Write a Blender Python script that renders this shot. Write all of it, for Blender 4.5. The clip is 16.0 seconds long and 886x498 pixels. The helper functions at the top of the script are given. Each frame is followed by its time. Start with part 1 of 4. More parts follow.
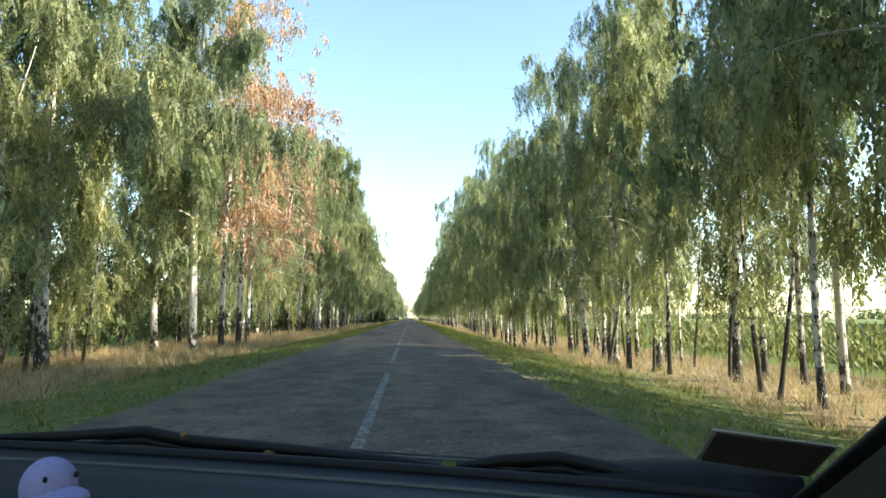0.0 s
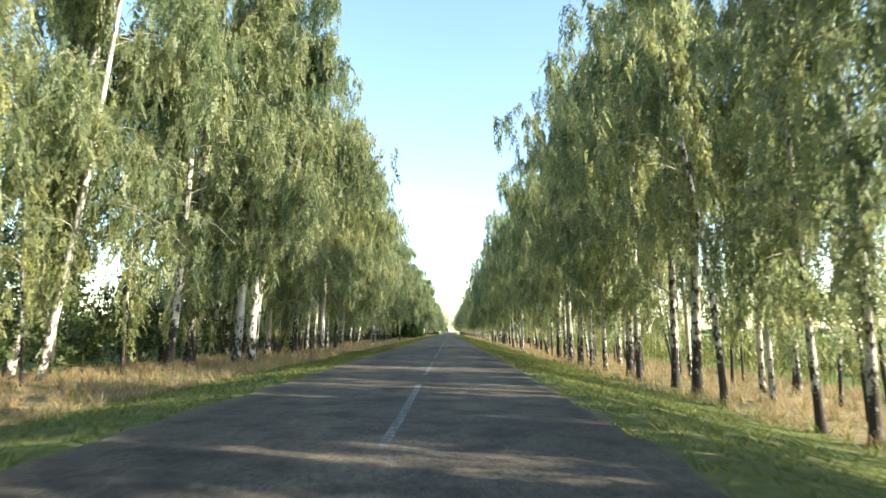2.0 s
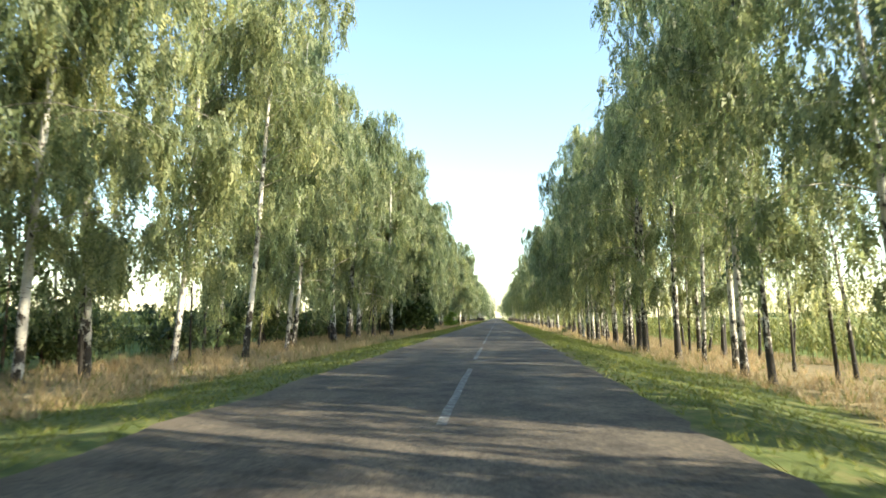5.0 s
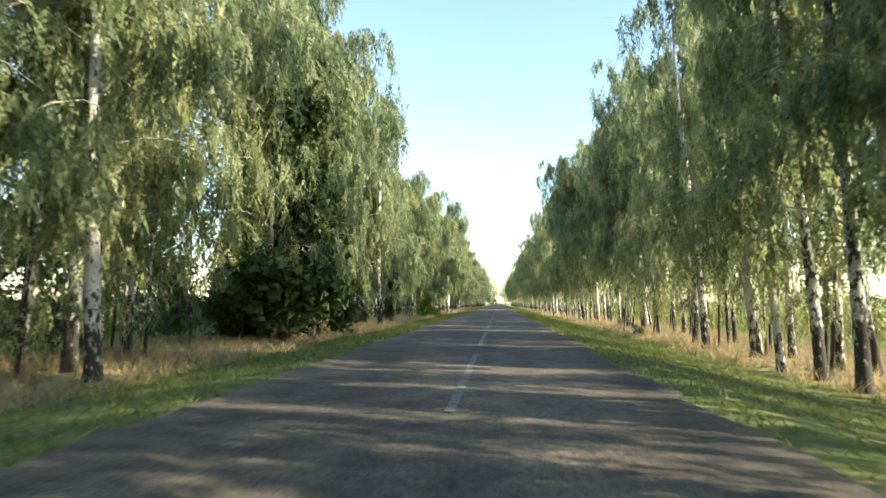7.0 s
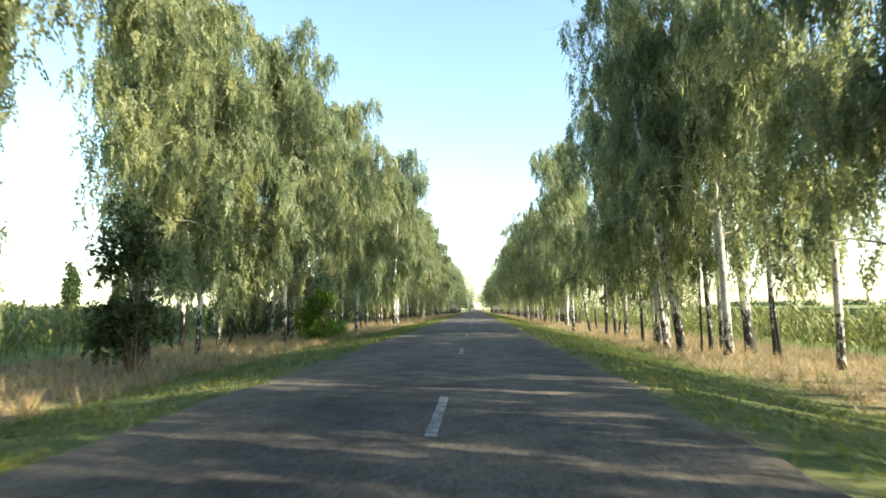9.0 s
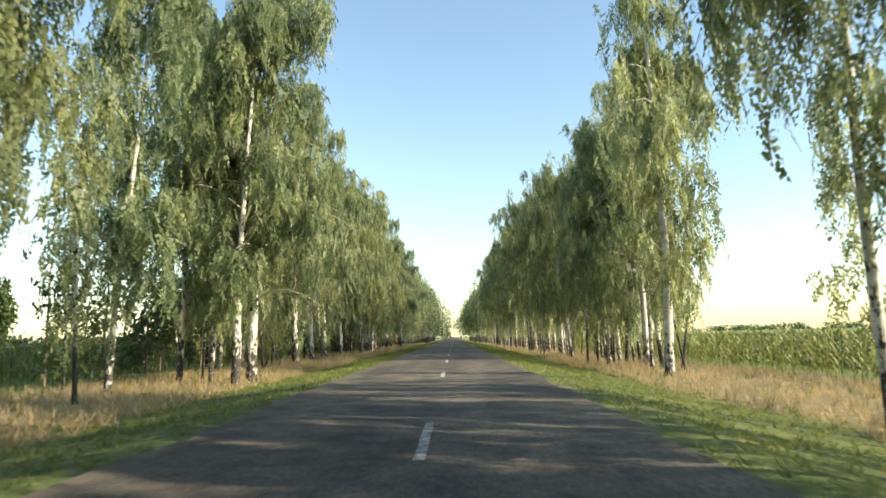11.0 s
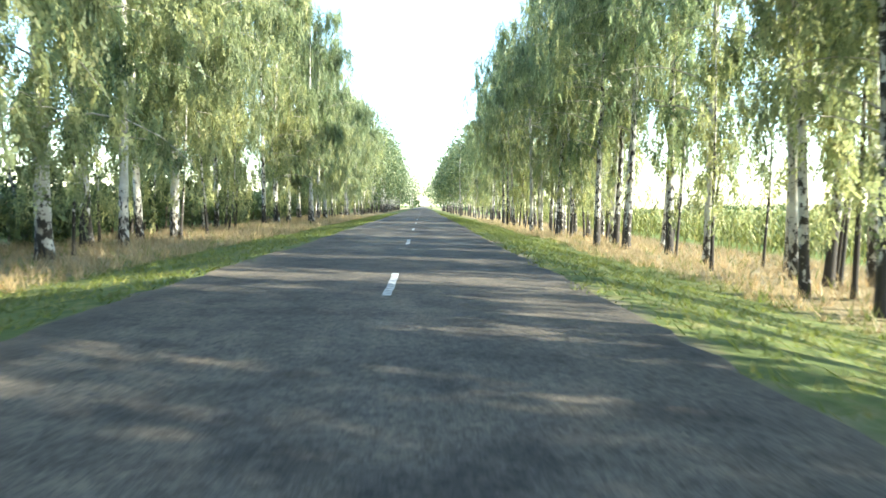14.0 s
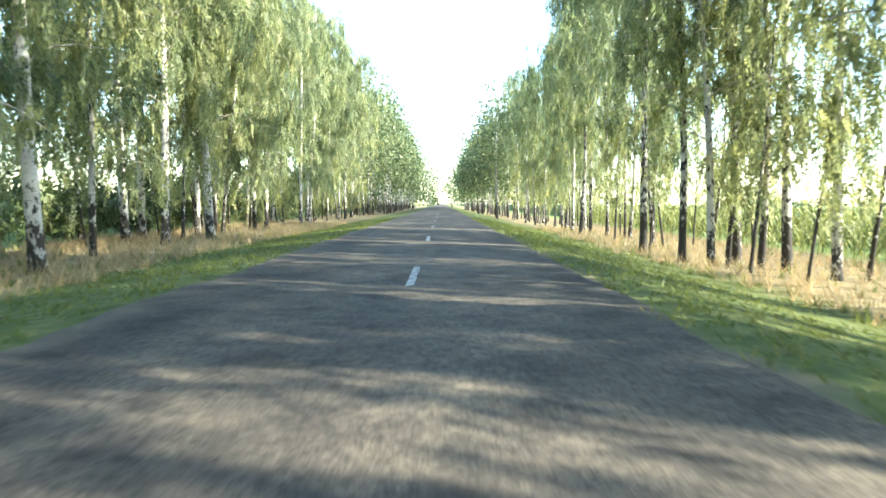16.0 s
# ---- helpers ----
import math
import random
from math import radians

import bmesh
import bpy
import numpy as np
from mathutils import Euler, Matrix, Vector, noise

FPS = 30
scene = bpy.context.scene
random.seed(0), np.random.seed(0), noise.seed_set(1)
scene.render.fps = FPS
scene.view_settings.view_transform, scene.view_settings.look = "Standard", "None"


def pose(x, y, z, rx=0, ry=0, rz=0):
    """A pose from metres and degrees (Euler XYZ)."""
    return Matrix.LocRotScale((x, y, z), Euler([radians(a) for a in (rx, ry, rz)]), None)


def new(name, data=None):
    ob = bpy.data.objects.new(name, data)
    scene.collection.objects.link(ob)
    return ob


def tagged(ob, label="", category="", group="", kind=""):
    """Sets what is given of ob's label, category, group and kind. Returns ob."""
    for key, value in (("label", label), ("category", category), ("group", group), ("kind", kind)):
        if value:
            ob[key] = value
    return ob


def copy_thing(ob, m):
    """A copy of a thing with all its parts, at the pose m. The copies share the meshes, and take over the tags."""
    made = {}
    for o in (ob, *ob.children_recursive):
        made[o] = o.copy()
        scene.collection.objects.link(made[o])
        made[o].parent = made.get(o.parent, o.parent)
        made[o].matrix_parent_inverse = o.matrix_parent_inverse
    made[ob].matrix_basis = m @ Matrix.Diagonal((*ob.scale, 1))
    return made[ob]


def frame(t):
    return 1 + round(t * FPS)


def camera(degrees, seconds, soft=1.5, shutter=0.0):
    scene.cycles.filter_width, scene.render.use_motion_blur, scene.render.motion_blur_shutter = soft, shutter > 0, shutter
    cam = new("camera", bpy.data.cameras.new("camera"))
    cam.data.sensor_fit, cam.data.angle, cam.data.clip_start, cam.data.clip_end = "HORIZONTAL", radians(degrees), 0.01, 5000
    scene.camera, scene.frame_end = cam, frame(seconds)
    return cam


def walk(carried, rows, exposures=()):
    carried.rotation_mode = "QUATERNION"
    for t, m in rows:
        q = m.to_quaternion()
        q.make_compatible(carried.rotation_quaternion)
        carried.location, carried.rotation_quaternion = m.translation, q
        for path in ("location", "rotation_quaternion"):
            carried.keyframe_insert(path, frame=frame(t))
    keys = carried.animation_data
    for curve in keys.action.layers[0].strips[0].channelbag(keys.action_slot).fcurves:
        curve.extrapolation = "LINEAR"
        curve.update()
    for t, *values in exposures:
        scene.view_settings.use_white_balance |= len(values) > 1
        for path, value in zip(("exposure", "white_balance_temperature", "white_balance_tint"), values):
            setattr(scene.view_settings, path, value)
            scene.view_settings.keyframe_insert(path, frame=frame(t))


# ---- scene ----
cam = camera(69.5, 16.0, soft=1.5, shutter=0.11)
PATH = [
    (0.0, pose(0.50, 0.13, 1.30, 96.14, -0.21, -2.97)),
    (0.034, pose(0.50, 0.13, 1.30, 96.14, -0.21, -2.97)),
    (0.134, pose(0.52, 2.1, 1.30, 96.12, -0.17, -3.00)),
    (0.27, pose(0.57, 6.0, 1.30, 96.08, -0.12, -3.02)),
    (0.5, pose(0.64, 11.94, 1.30, 95.90, -0.02, -3.07)),
    (1.0, pose(0.75, 23.71, 1.30, 98.62, 0.22, -2.78)),
    (1.5, pose(0.80, 35.78, 1.30, 96.62, -0.19, -0.38)),
    (2.0, pose(0.75, 47.26, 1.30, 97.38, -0.41, 0.67)),
    (2.5, pose(0.72, 59.38, 1.30, 96.37, -0.36, 1.39)),
    (3.0, pose(0.70, 71.59, 1.30, 96.80, -0.36, 2.18)),
    (3.5, pose(0.70, 83.22, 1.30, 96.95, 0.22, 3.27)),
    (4.4, pose(0.70, 104.56, 1.30, 96.53, 0.15, 4.16)),
    (5.1, pose(0.70, 121.16, 1.30, 96.10, 0.09, 5.01)),
    (5.8, pose(0.70, 137.76, 1.30, 95.67, 0.03, 5.86)),
    (6.0, pose(0.70, 142.74, 1.30, 95.30, 0.02, 5.08)),
    (6.5, pose(0.65, 154.91, 1.30, 95.36, 0.14, 4.72)),
    (7.0, pose(0.60, 166.90, 1.30, 94.85, 0.27, 5.02)),
    (7.5, pose(0.58, 178.74, 1.30, 95.25, -0.26, 3.90)),
    (8.0, pose(0.56, 190.56, 1.30, 95.87, 0.43, 2.62)),
    (8.5, pose(0.54, 202.32, 1.30, 94.28, -0.24, 2.19)),
    (9.0, pose(0.50, 213.97, 1.30, 95.40, 0.62, 3.02)),
    (9.2, pose(0.48, 218.78, 1.30, 94.76, 0.49, 2.99)),
    (9.9, pose(0.45, 235.44, 1.30, 95.89, 0.72, 2.18)),
    (10.6, pose(0.42, 252.10, 1.30, 97.01, 0.95, 1.37)),
    (11.3, pose(0.39, 268.76, 1.30, 98.14, 1.17, 0.57)),
    (11.5, pose(0.40, 273.54, 1.30, 95.62, 0.14, 0.30)),
    (11.8, pose(0.42, 280.79, 1.30, 90.26, -0.16, -0.14)),
    (12.0, pose(0.43, 285.60, 1.30, 89.45, -0.26, -0.85)),
    (12.5, pose(0.46, 297.59, 1.30, 87.10, -0.26, -2.00)),
    (13.0, pose(0.48, 309.68, 1.30, 86.95, -0.36, -2.03)),
    (13.5, pose(0.50, 321.61, 1.30, 86.36, -0.35, -1.80)),
    (14.0, pose(0.50, 333.54, 1.30, 86.14, -0.77, -1.80)),
    (14.5, pose(0.50, 344.71, 1.30, 87.15, -0.32, -1.13)),
    (15.0, pose(0.50, 356.90, 1.30, 84.78, -0.58, -0.33)),
    (15.5, pose(0.50, 368.85, 1.30, 84.55, -0.47, -0.60)),
    (16.0, pose(0.50, 380.71, 1.30, 85.92, -0.40, -0.08)),
]
walk(cam, PATH, exposures=[(0, 1.38, 6750, 2), (3.7, 1.52, 6900, 2), (5.8, 1.48, 7050, 2), (7.6, 1.45, 7000, 2), (9.0, 1.38, 6900, 2), (11.5, 0.92, 7350, 2), (12.1, 1.17, 6800, 0),
                          (12.6, 1.5, 6450, -1), (13.0, 2.05, 6250, -1), (16.0, 2.12, 6250, -1)])

# ---- sky and sun ----
SUN_ELEV, SUN_BACK = 29.5, 20.0  # sun on the right, a little behind the way of travel
to_sun = Vector((math.cos(radians(SUN_BACK)) * math.cos(radians(SUN_ELEV)),
                 -math.sin(radians(SUN_BACK)) * math.cos(radians(SUN_ELEV)), math.sin(radians(SUN_ELEV))))
world = bpy.data.worlds.new("sky")
scene.world = world
world.use_nodes = True
wn = world.node_tree.nodes
sky = wn.new("ShaderNodeTexSky")
sky.sky_type, sky.sun_disc = "NISHITA", False
sky.sun_elevation = radians(SUN_ELEV)
sky.sun_rotation = math.atan2(to_sun.x, to_sun.y)
sky.air_density, sky.dust_density, sky.ozone_density = 1.2, 0.5, 1.0
cool = wn.new("ShaderNodeMix")
cool.data_type, cool.blend_type = "RGBA", "MULTIPLY"
cool.inputs[0].default_value = 1.0
cool.inputs[7].default_value = (0.93, 0.98, 1.07, 1)  # clear, slightly cool late-summer air
world.node_tree.links.new(sky.outputs[0], cool.inputs[6])
world.node_tree.links.new(cool.outputs[2], wn["Background"].inputs[0])
wn["Background"].inputs[1].default_value = 0.15
sun_data = bpy.data.lights.new("sun", "SUN")
sun_data.energy, sun_data.angle, sun_data.color = 5.0, radians(0.6), (1.0, 0.92, 0.79)
sun = new("sun", sun_data)
sun.rotation_euler = (-to_sun).to_track_quat("-Z", "Y").to_euler()
sun.location = to_sun * 60


# ---- materials ----
def material(name, rough=0.8):
    m = bpy.data.materials.new(name)
    m.use_nodes = True
    b = m.node_tree.nodes["Principled BSDF"]
    b.inputs["Roughness"].default_value = rough
    b.inputs["Specular IOR Level"].default_value = 0.3
    return m, m.node_tree, b


def node(nt, kind, **sets):
    n = nt.nodes.new(kind)
    for key, value in sets.items():
        n.inputs[key.replace("_", " ")].default_value = value
    return n


def ramp(nt, fac, stops):
    r = nt.nodes.new("ShaderNodeValToRGB")
    while len(r.color_ramp.elements) < len(stops):
        r.color_ramp.elements.new(0.5)
    for el, (p, c) in zip(r.color_ramp.elements, stops):
        el.position, el.color = p, (*c, 1) if len(c) == 3 else c
    nt.links.new(fac, r.inputs[0])
    return r.outputs[0]


def noise_of(nt, scale, detail=4.0, coord="Object", stretch=(1, 1, 1), rough=0.55):
    tc = nt.nodes.new("ShaderNodeTexCoord")
    mp = nt.nodes.new("ShaderNodeMapping")
    mp.inputs["Scale"].default_value = stretch
    nt.links.new(tc.outputs[coord], mp.inputs[0])
    n = node(nt, "ShaderNodeTexNoise", Scale=scale, Detail=detail, Roughness=rough)
    nt.links.new(mp.outputs[0], n.inputs[0])
    return n.outputs[0]


def mix(nt, fac, a, b, blend="MIX"):
    m = nt.nodes.new("ShaderNodeMix")
    m.data_type, m.blend_type = "RGBA", blend
    for sock, val in ((m.inputs[0], fac), (m.inputs[6], a), (m.inputs[7], b)):
        if isinstance(val, (int, float)):
            sock.default_value = val
        elif isinstance(val, tuple):
            sock.default_value = (*val, 1)
        else:
            nt.links.new(val, sock)
    return m.outputs[2]


def bump(nt, b, height, strength=0.4, dist=0.02):
    n = node(nt, "ShaderNodeBump", Strength=strength, Distance=dist)
    nt.links.new(height, n.inputs["Height"])
    nt.links.new(n.outputs[0], b.inputs["Normal"])


def plain(name, color, rough=0.6, grain=40.0, spread=0.25, metal=0.0):
    m, nt, b = material(name, rough)
    lo = tuple(c * (1 - spread) for c in color)
    hi = tuple(min(1, c * (1 + spread)) for c in color)
    col = ramp(nt, noise_of(nt, grain), [(0.3, lo), (0.7, hi)])
    nt.links.new(col, b.inputs["Base Color"])
    bump(nt, b, noise_of(nt, grain * 4), 0.15, 0.004)
    b.inputs["Metallic"].default_value = metal
    return m


def leafy(name, dark, light, odd, glow=0.35, rough=0.5, sprig=0.0):
    """Leaves: colour by clump and by tree, with light coming through. sprig: the sheets are cut into separate small leaves, that many to the metre."""
    m, nt, b = material(name, rough)
    b.inputs["Specular IOR Level"].default_value = 0.45
    info = nt.nodes.new("ShaderNodeObjectInfo")
    geo = nt.nodes.new("ShaderNodeNewGeometry")
    c = ramp(nt, geo.outputs["Random Per Island"], [(0.0, dark), (0.75, light), (1.0, odd)])
    tree = ramp(nt, info.outputs["Random"], [(0.0, (0.78, 0.86, 0.85)), (0.5, (1, 1, 1)), (1.0, (1.15, 1.08, 0.95))])
    clump = ramp(nt, noise_of(nt, 0.7, 2), [(0.35, (0.75, 0.8, 0.8)), (0.65, (1.2, 1.15, 1.0))])
    c = mix(nt, 1.0, mix(nt, 1.0, c, tree, "MULTIPLY"), clump, "MULTIPLY")
    cells = None
    if sprig:
        tc = nt.nodes.new("ShaderNodeTexCoord")
        cells = node(nt, "ShaderNodeTexVoronoi", Scale=sprig)
        droop = node(nt, "ShaderNodeMapping", Scale=(1, 1, 0.5))
        nt.links.new(tc.outputs["Object"], droop.inputs["Vector"])
        nt.links.new(droop.outputs[0], cells.inputs["Vector"])
        shade = ramp(nt, cells.outputs["Color"], [(0.2, (0.8, 0.82, 0.84)), (0.8, (1.2, 1.18, 1.12))])
        c = mix(nt, 1.0, c, shade, "MULTIPLY")
    nt.links.new(c, b.inputs["Base Color"])
    tr = nt.nodes.new("ShaderNodeBsdfTranslucent")
    nt.links.new(c, tr.inputs[0])
    ms = nt.nodes.new("ShaderNodeMixShader")
    ms.inputs[0].default_value = glow
    nt.links.new(b.outputs[0], ms.inputs[1])
    nt.links.new(tr.outputs[0], ms.inputs[2])
    leaf = ms.outputs[0]
    if sprig:
        inside = nt.nodes.new("ShaderNodeMath")
        inside.operation = "LESS_THAN"
        inside.inputs[1].default_value = 0.52
        nt.links.new(cells.outputs["Distance"], inside.inputs[0])
        gap = nt.nodes.new("ShaderNodeBsdfTransparent")
        cut = nt.nodes.new("ShaderNodeMixShader")
        nt.links.new(inside.outputs[0], cut.inputs[0])
        nt.links.new(gap.outputs[0], cut.inputs[1])
        nt.links.new(leaf, cut.inputs[2])
        leaf = cut.outputs[0]
    nt.links.new(leaf, nt.nodes["Material Output"].inputs[0])
    return m


M_LEAF = leafy("birch_leaves", (0.153, 0.193, 0.102), (0.365, 0.395, 0.218), (0.44, 0.445, 0.265), 0.6, sprig=17.0)
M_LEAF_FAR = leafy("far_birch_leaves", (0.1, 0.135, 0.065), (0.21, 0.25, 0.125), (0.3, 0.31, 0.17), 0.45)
M_LEAF_BROWN = leafy("withered_leaves", (0.36, 0.2, 0.135), (0.52, 0.34, 0.24), (0.34, 0.29, 0.15), sprig=12.0)
M_BUSH = leafy("bush_leaves", (0.045, 0.075, 0.022), (0.09, 0.125, 0.04), (0.13, 0.15, 0.05))
M_BUSH_CUT = leafy("cut_bush_leaves", (0.06, 0.09, 0.035), (0.125, 0.16, 0.065), (0.18, 0.2, 0.085), 0.4, sprig=8.0)
M_BUSH_LIGHT = leafy("bright_bush_leaves", (0.1, 0.19, 0.03), (0.18, 0.29, 0.05), (0.24, 0.32, 0.08), 0.4, sprig=8.0)
M_CROP = leafy("maize_leaves", (0.14, 0.17, 0.045), (0.28, 0.29, 0.095), (0.4, 0.36, 0.16))
M_GRASS = leafy("verge_grass_blades", (0.125, 0.16, 0.036), (0.215, 0.245, 0.06), (0.34, 0.3, 0.12), 0.48)


def field_material():
    m, nt, b = material("maize_tops", 0.9)
    rows = ramp(nt, noise_of(nt, 1.4, 5, stretch=(1, 0.35, 1)), [(0.3, (0.1, 0.14, 0.04)), (0.5, (0.18, 0.22, 0.07)), (0.7, (0.28, 0.28, 0.11))])
    wide = ramp(nt, noise_of(nt, 0.03, 4), [(0.35, (0.8, 0.84, 0.85)), (0.65, (1.15, 1.1, 1.0))])
    nt.links.new(mix(nt, 1.0, rows, wide, "MULTIPLY"), b.inputs["Base Color"])
    bump(nt, b, noise_of(nt, 3.0, 4), 0.6, 0.2)
    return m


M_FIELD = field_material()
M_DRY = leafy("dry_grass_blades", (0.42, 0.28, 0.16), (0.66, 0.48, 0.3), (0.34, 0.29, 0.14), 0.45)


def bark_material():
    m, nt, b = material("birch_bark", 0.75)
    tc = nt.nodes.new("ShaderNodeTexCoord")
    sep = nt.nodes.new("ShaderNodeSeparateXYZ")
    nt.links.new(tc.outputs["Object"], sep.inputs[0])
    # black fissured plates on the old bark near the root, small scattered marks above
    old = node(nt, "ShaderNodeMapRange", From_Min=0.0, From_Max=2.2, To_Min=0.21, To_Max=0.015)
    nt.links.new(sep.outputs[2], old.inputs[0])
    big = noise_of(nt, 6.5, 4, stretch=(1, 1, 0.55), rough=0.65)
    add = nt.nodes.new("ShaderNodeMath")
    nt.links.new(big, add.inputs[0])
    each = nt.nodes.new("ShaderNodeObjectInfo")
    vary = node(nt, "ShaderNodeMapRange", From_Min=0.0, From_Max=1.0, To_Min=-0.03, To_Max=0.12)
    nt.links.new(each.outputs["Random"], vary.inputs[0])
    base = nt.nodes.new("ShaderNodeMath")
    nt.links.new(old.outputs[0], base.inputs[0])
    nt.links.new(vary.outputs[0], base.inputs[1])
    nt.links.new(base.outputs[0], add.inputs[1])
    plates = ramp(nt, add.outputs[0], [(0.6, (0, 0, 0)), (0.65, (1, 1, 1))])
    marks = ramp(nt, noise_of(nt, 7.0, 4, stretch=(1, 1, 3.2), rough=0.7), [(0.6, (0, 0, 0)), (0.65, (1, 1, 1))])
    white = ramp(nt, noise_of(nt, 1.7, 5), [(0.3, (0.36, 0.31, 0.26)), (0.65, (0.73, 0.69, 0.62))])
    c = mix(nt, marks, white, (0.13, 0.11, 0.09))
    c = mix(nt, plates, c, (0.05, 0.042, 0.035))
    nt.links.new(c, b.inputs["Base Color"])
    bump(nt, b, big, 0.5, 0.03)
    return m


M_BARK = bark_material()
M_TWIG = plain("brown_branch_bark", (0.16, 0.115, 0.085), 0.85, 6)
M_LIMB = plain("pale_branch_bark", (0.42, 0.37, 0.31), 0.8, 5, 0.4)
M_DEAD = plain("bare_pale_branch", (0.66, 0.58, 0.48), 0.85, 6)


def asphalt_material():
    m, nt, b = material("worn_asphalt", 0.82)
    grains = ramp(nt, noise_of(nt, 60, 3), [(0.3, (0.058, 0.051, 0.043)), (0.72, (0.174, 0.152, 0.125))])
    worn = ramp(nt, noise_of(nt, 0.35, 5, stretch=(1.6, 0.25, 1)), [(0.32, (0.58, 0.58, 0.6)), (0.7, (1.35, 1.3, 1.22))])
    patch = ramp(nt, noise_of(nt, 1.3, 6, rough=0.65), [(0.38, (0.6, 0.59, 0.6)), (0.5, (1.0, 0.98, 0.96)), (0.62, (1.3, 1.24, 1.16))])
    pits = ramp(nt, noise_of(nt, 14, 4, rough=0.7), [(0.36, (0.55, 0.55, 0.56)), (0.5, (1, 1, 1)), (0.68, (1.4, 1.36, 1.3))])
    c = mix(nt, 1.0, mix(nt, 1.0, mix(nt, 1.0, grains, worn, "MULTIPLY"), patch, "MULTIPLY"), pits, "MULTIPLY")
    crack = noise_of(nt, 0.9, 8, rough=0.7)
    lines = ramp(nt, crack, [(0.494, (1, 1, 1)), (0.5, (0.45, 0.45, 0.45)), (0.506, (1, 1, 1))])
    c = mix(nt, 1.0, c, lines, "MULTIPLY")
    # sandy dust on the frayed edges
    tc = nt.nodes.new("ShaderNodeTexCoord")
    sep = nt.nodes.new("ShaderNodeSeparateXYZ")
    nt.links.new(tc.outputs["Object"], sep.inputs[0])
    off = nt.nodes.new("ShaderNodeMath")
    off.operation = "ABSOLUTE"
    nt.links.new(sep.outputs[0], off.inputs[0])
    ragged = nt.nodes.new("ShaderNodeMath")
    ragged.operation = "MULTIPLY_ADD"
    nt.links.new(noise_of(nt, 1.1, 5, rough=0.65), ragged.inputs[0])
    ragged.inputs[1].default_value = 2.2
    nt.links.new(off.outputs[0], ragged.inputs[2])
    edge = node(nt, "ShaderNodeMapRange", From_Min=4.0, From_Max=4.7, To_Min=0.0, To_Max=0.7)
    nt.links.new(ragged.outputs[0], edge.inputs[0])
    c = mix(nt, edge.outputs[0], c, (0.15, 0.118, 0.085))
    nt.links.new(c, b.inputs["Base Color"])
    bump(nt, b, noise_of(nt, 90, 3), 0.5, 0.01)
    return m


M_ASPHALT = asphalt_material()


def ground_material():
    m, nt, b = material("meadow_soil_and_thatch", 0.95)
    tc = nt.nodes.new("ShaderNodeTexCoord")
    sep = nt.nodes.new("ShaderNodeSeparateXYZ")
    nt.links.new(tc.outputs["Object"], sep.inputs[0])
    ab = nt.nodes.new("ShaderNodeMath")
    ab.operation = "ABSOLUTE"
    nt.links.new(sep.outputs[0], ab.inputs[0])
    wob = node(nt, "ShaderNodeMath")
    wob.operation = "MULTIPLY_ADD"
    nt.links.new(noise_of(nt, 0.5, 4), wob.inputs[0])
    wob.inputs[1].default_value = 2.4
    wider = node(nt, "ShaderNodeMapRange", From_Min=4.5, From_Max=8.5, To_Min=0.0, To_Max=1.1)  # the mown strip on the right is wider
    nt.links.new(sep.outputs[0], wider.inputs[0])
    inner = nt.nodes.new("ShaderNodeMath")
    inner.operation = "SUBTRACT"
    nt.links.new(ab.outputs[0], inner.inputs[0])
    nt.links.new(wider.outputs[0], inner.inputs[1])
    nt.links.new(inner.outputs[0], wob.inputs[2])
    sc = node(nt, "ShaderNodeMath")
    sc.operation = "DIVIDE"
    nt.links.new(wob.outputs[0], sc.inputs[0])
    sc.inputs[1].default_value = 40.0
    green = ramp(nt, noise_of(nt, 3.0, 6), [(0.3, (0.06, 0.08, 0.021)), (0.5, (0.105, 0.13, 0.034)), (0.7, (0.19, 0.165, 0.065))])
    dry = ramp(nt, noise_of(nt, 2.2, 6), [(0.3, (0.15, 0.12, 0.055)), (0.5, (0.25, 0.19, 0.095)), (0.75, (0.36, 0.275, 0.15))])
    field = ramp(nt, noise_of(nt, 0.6, 6), [(0.3, (0.12, 0.17, 0.04)), (0.7, (0.22, 0.27, 0.08))])
    # bare dusty shoulder, mown verge, dry strip under the trees, crop field
    f1 = ramp(nt, sc.outputs[0], [(0.225, (0, 0, 0)), (0.26, (1, 1, 1))])
    f2 = ramp(nt, sc.outputs[0], [(0.103, (0, 0, 0)), (0.117, (1, 1, 1))])
    f3 = ramp(nt, sc.outputs[0], [(0.46, (0, 0, 0)), (0.5, (1, 1, 1))])
    c = mix(nt, f2, (0.19, 0.15, 0.105), green)
    c = mix(nt, f1, c, dry)
    c = mix(nt, f3, c, field)
    nt.links.new(c, b.inputs["Base Color"])
    bump(nt, b, noise_of(nt, 9, 5), 0.4, 0.04)
    return m


M_GROUND = ground_material()


def paint_material(name, wear, top=0.6):
    m, nt, b = material(name, 0.7)
    c = ramp(nt, noise_of(nt, 7, 6, rough=0.7), [(wear, (0.1, 0.096, 0.09)), (wear + 0.14, (top * 0.66, top * 0.65, top * 0.62)), (wear + 0.34, (top, top * 0.98, top * 0.94))])
    nt.links.new(c, b.inputs["Base Color"])
    return m


M_PAINT = paint_material("worn_white_road_paint", 0.36)
M_PAINT_MID = paint_material("scuffed_road_paint", 0.42, 0.42)
M_PAINT_OLD = paint_material("nearly_gone_road_paint", 0.46, 0.36)


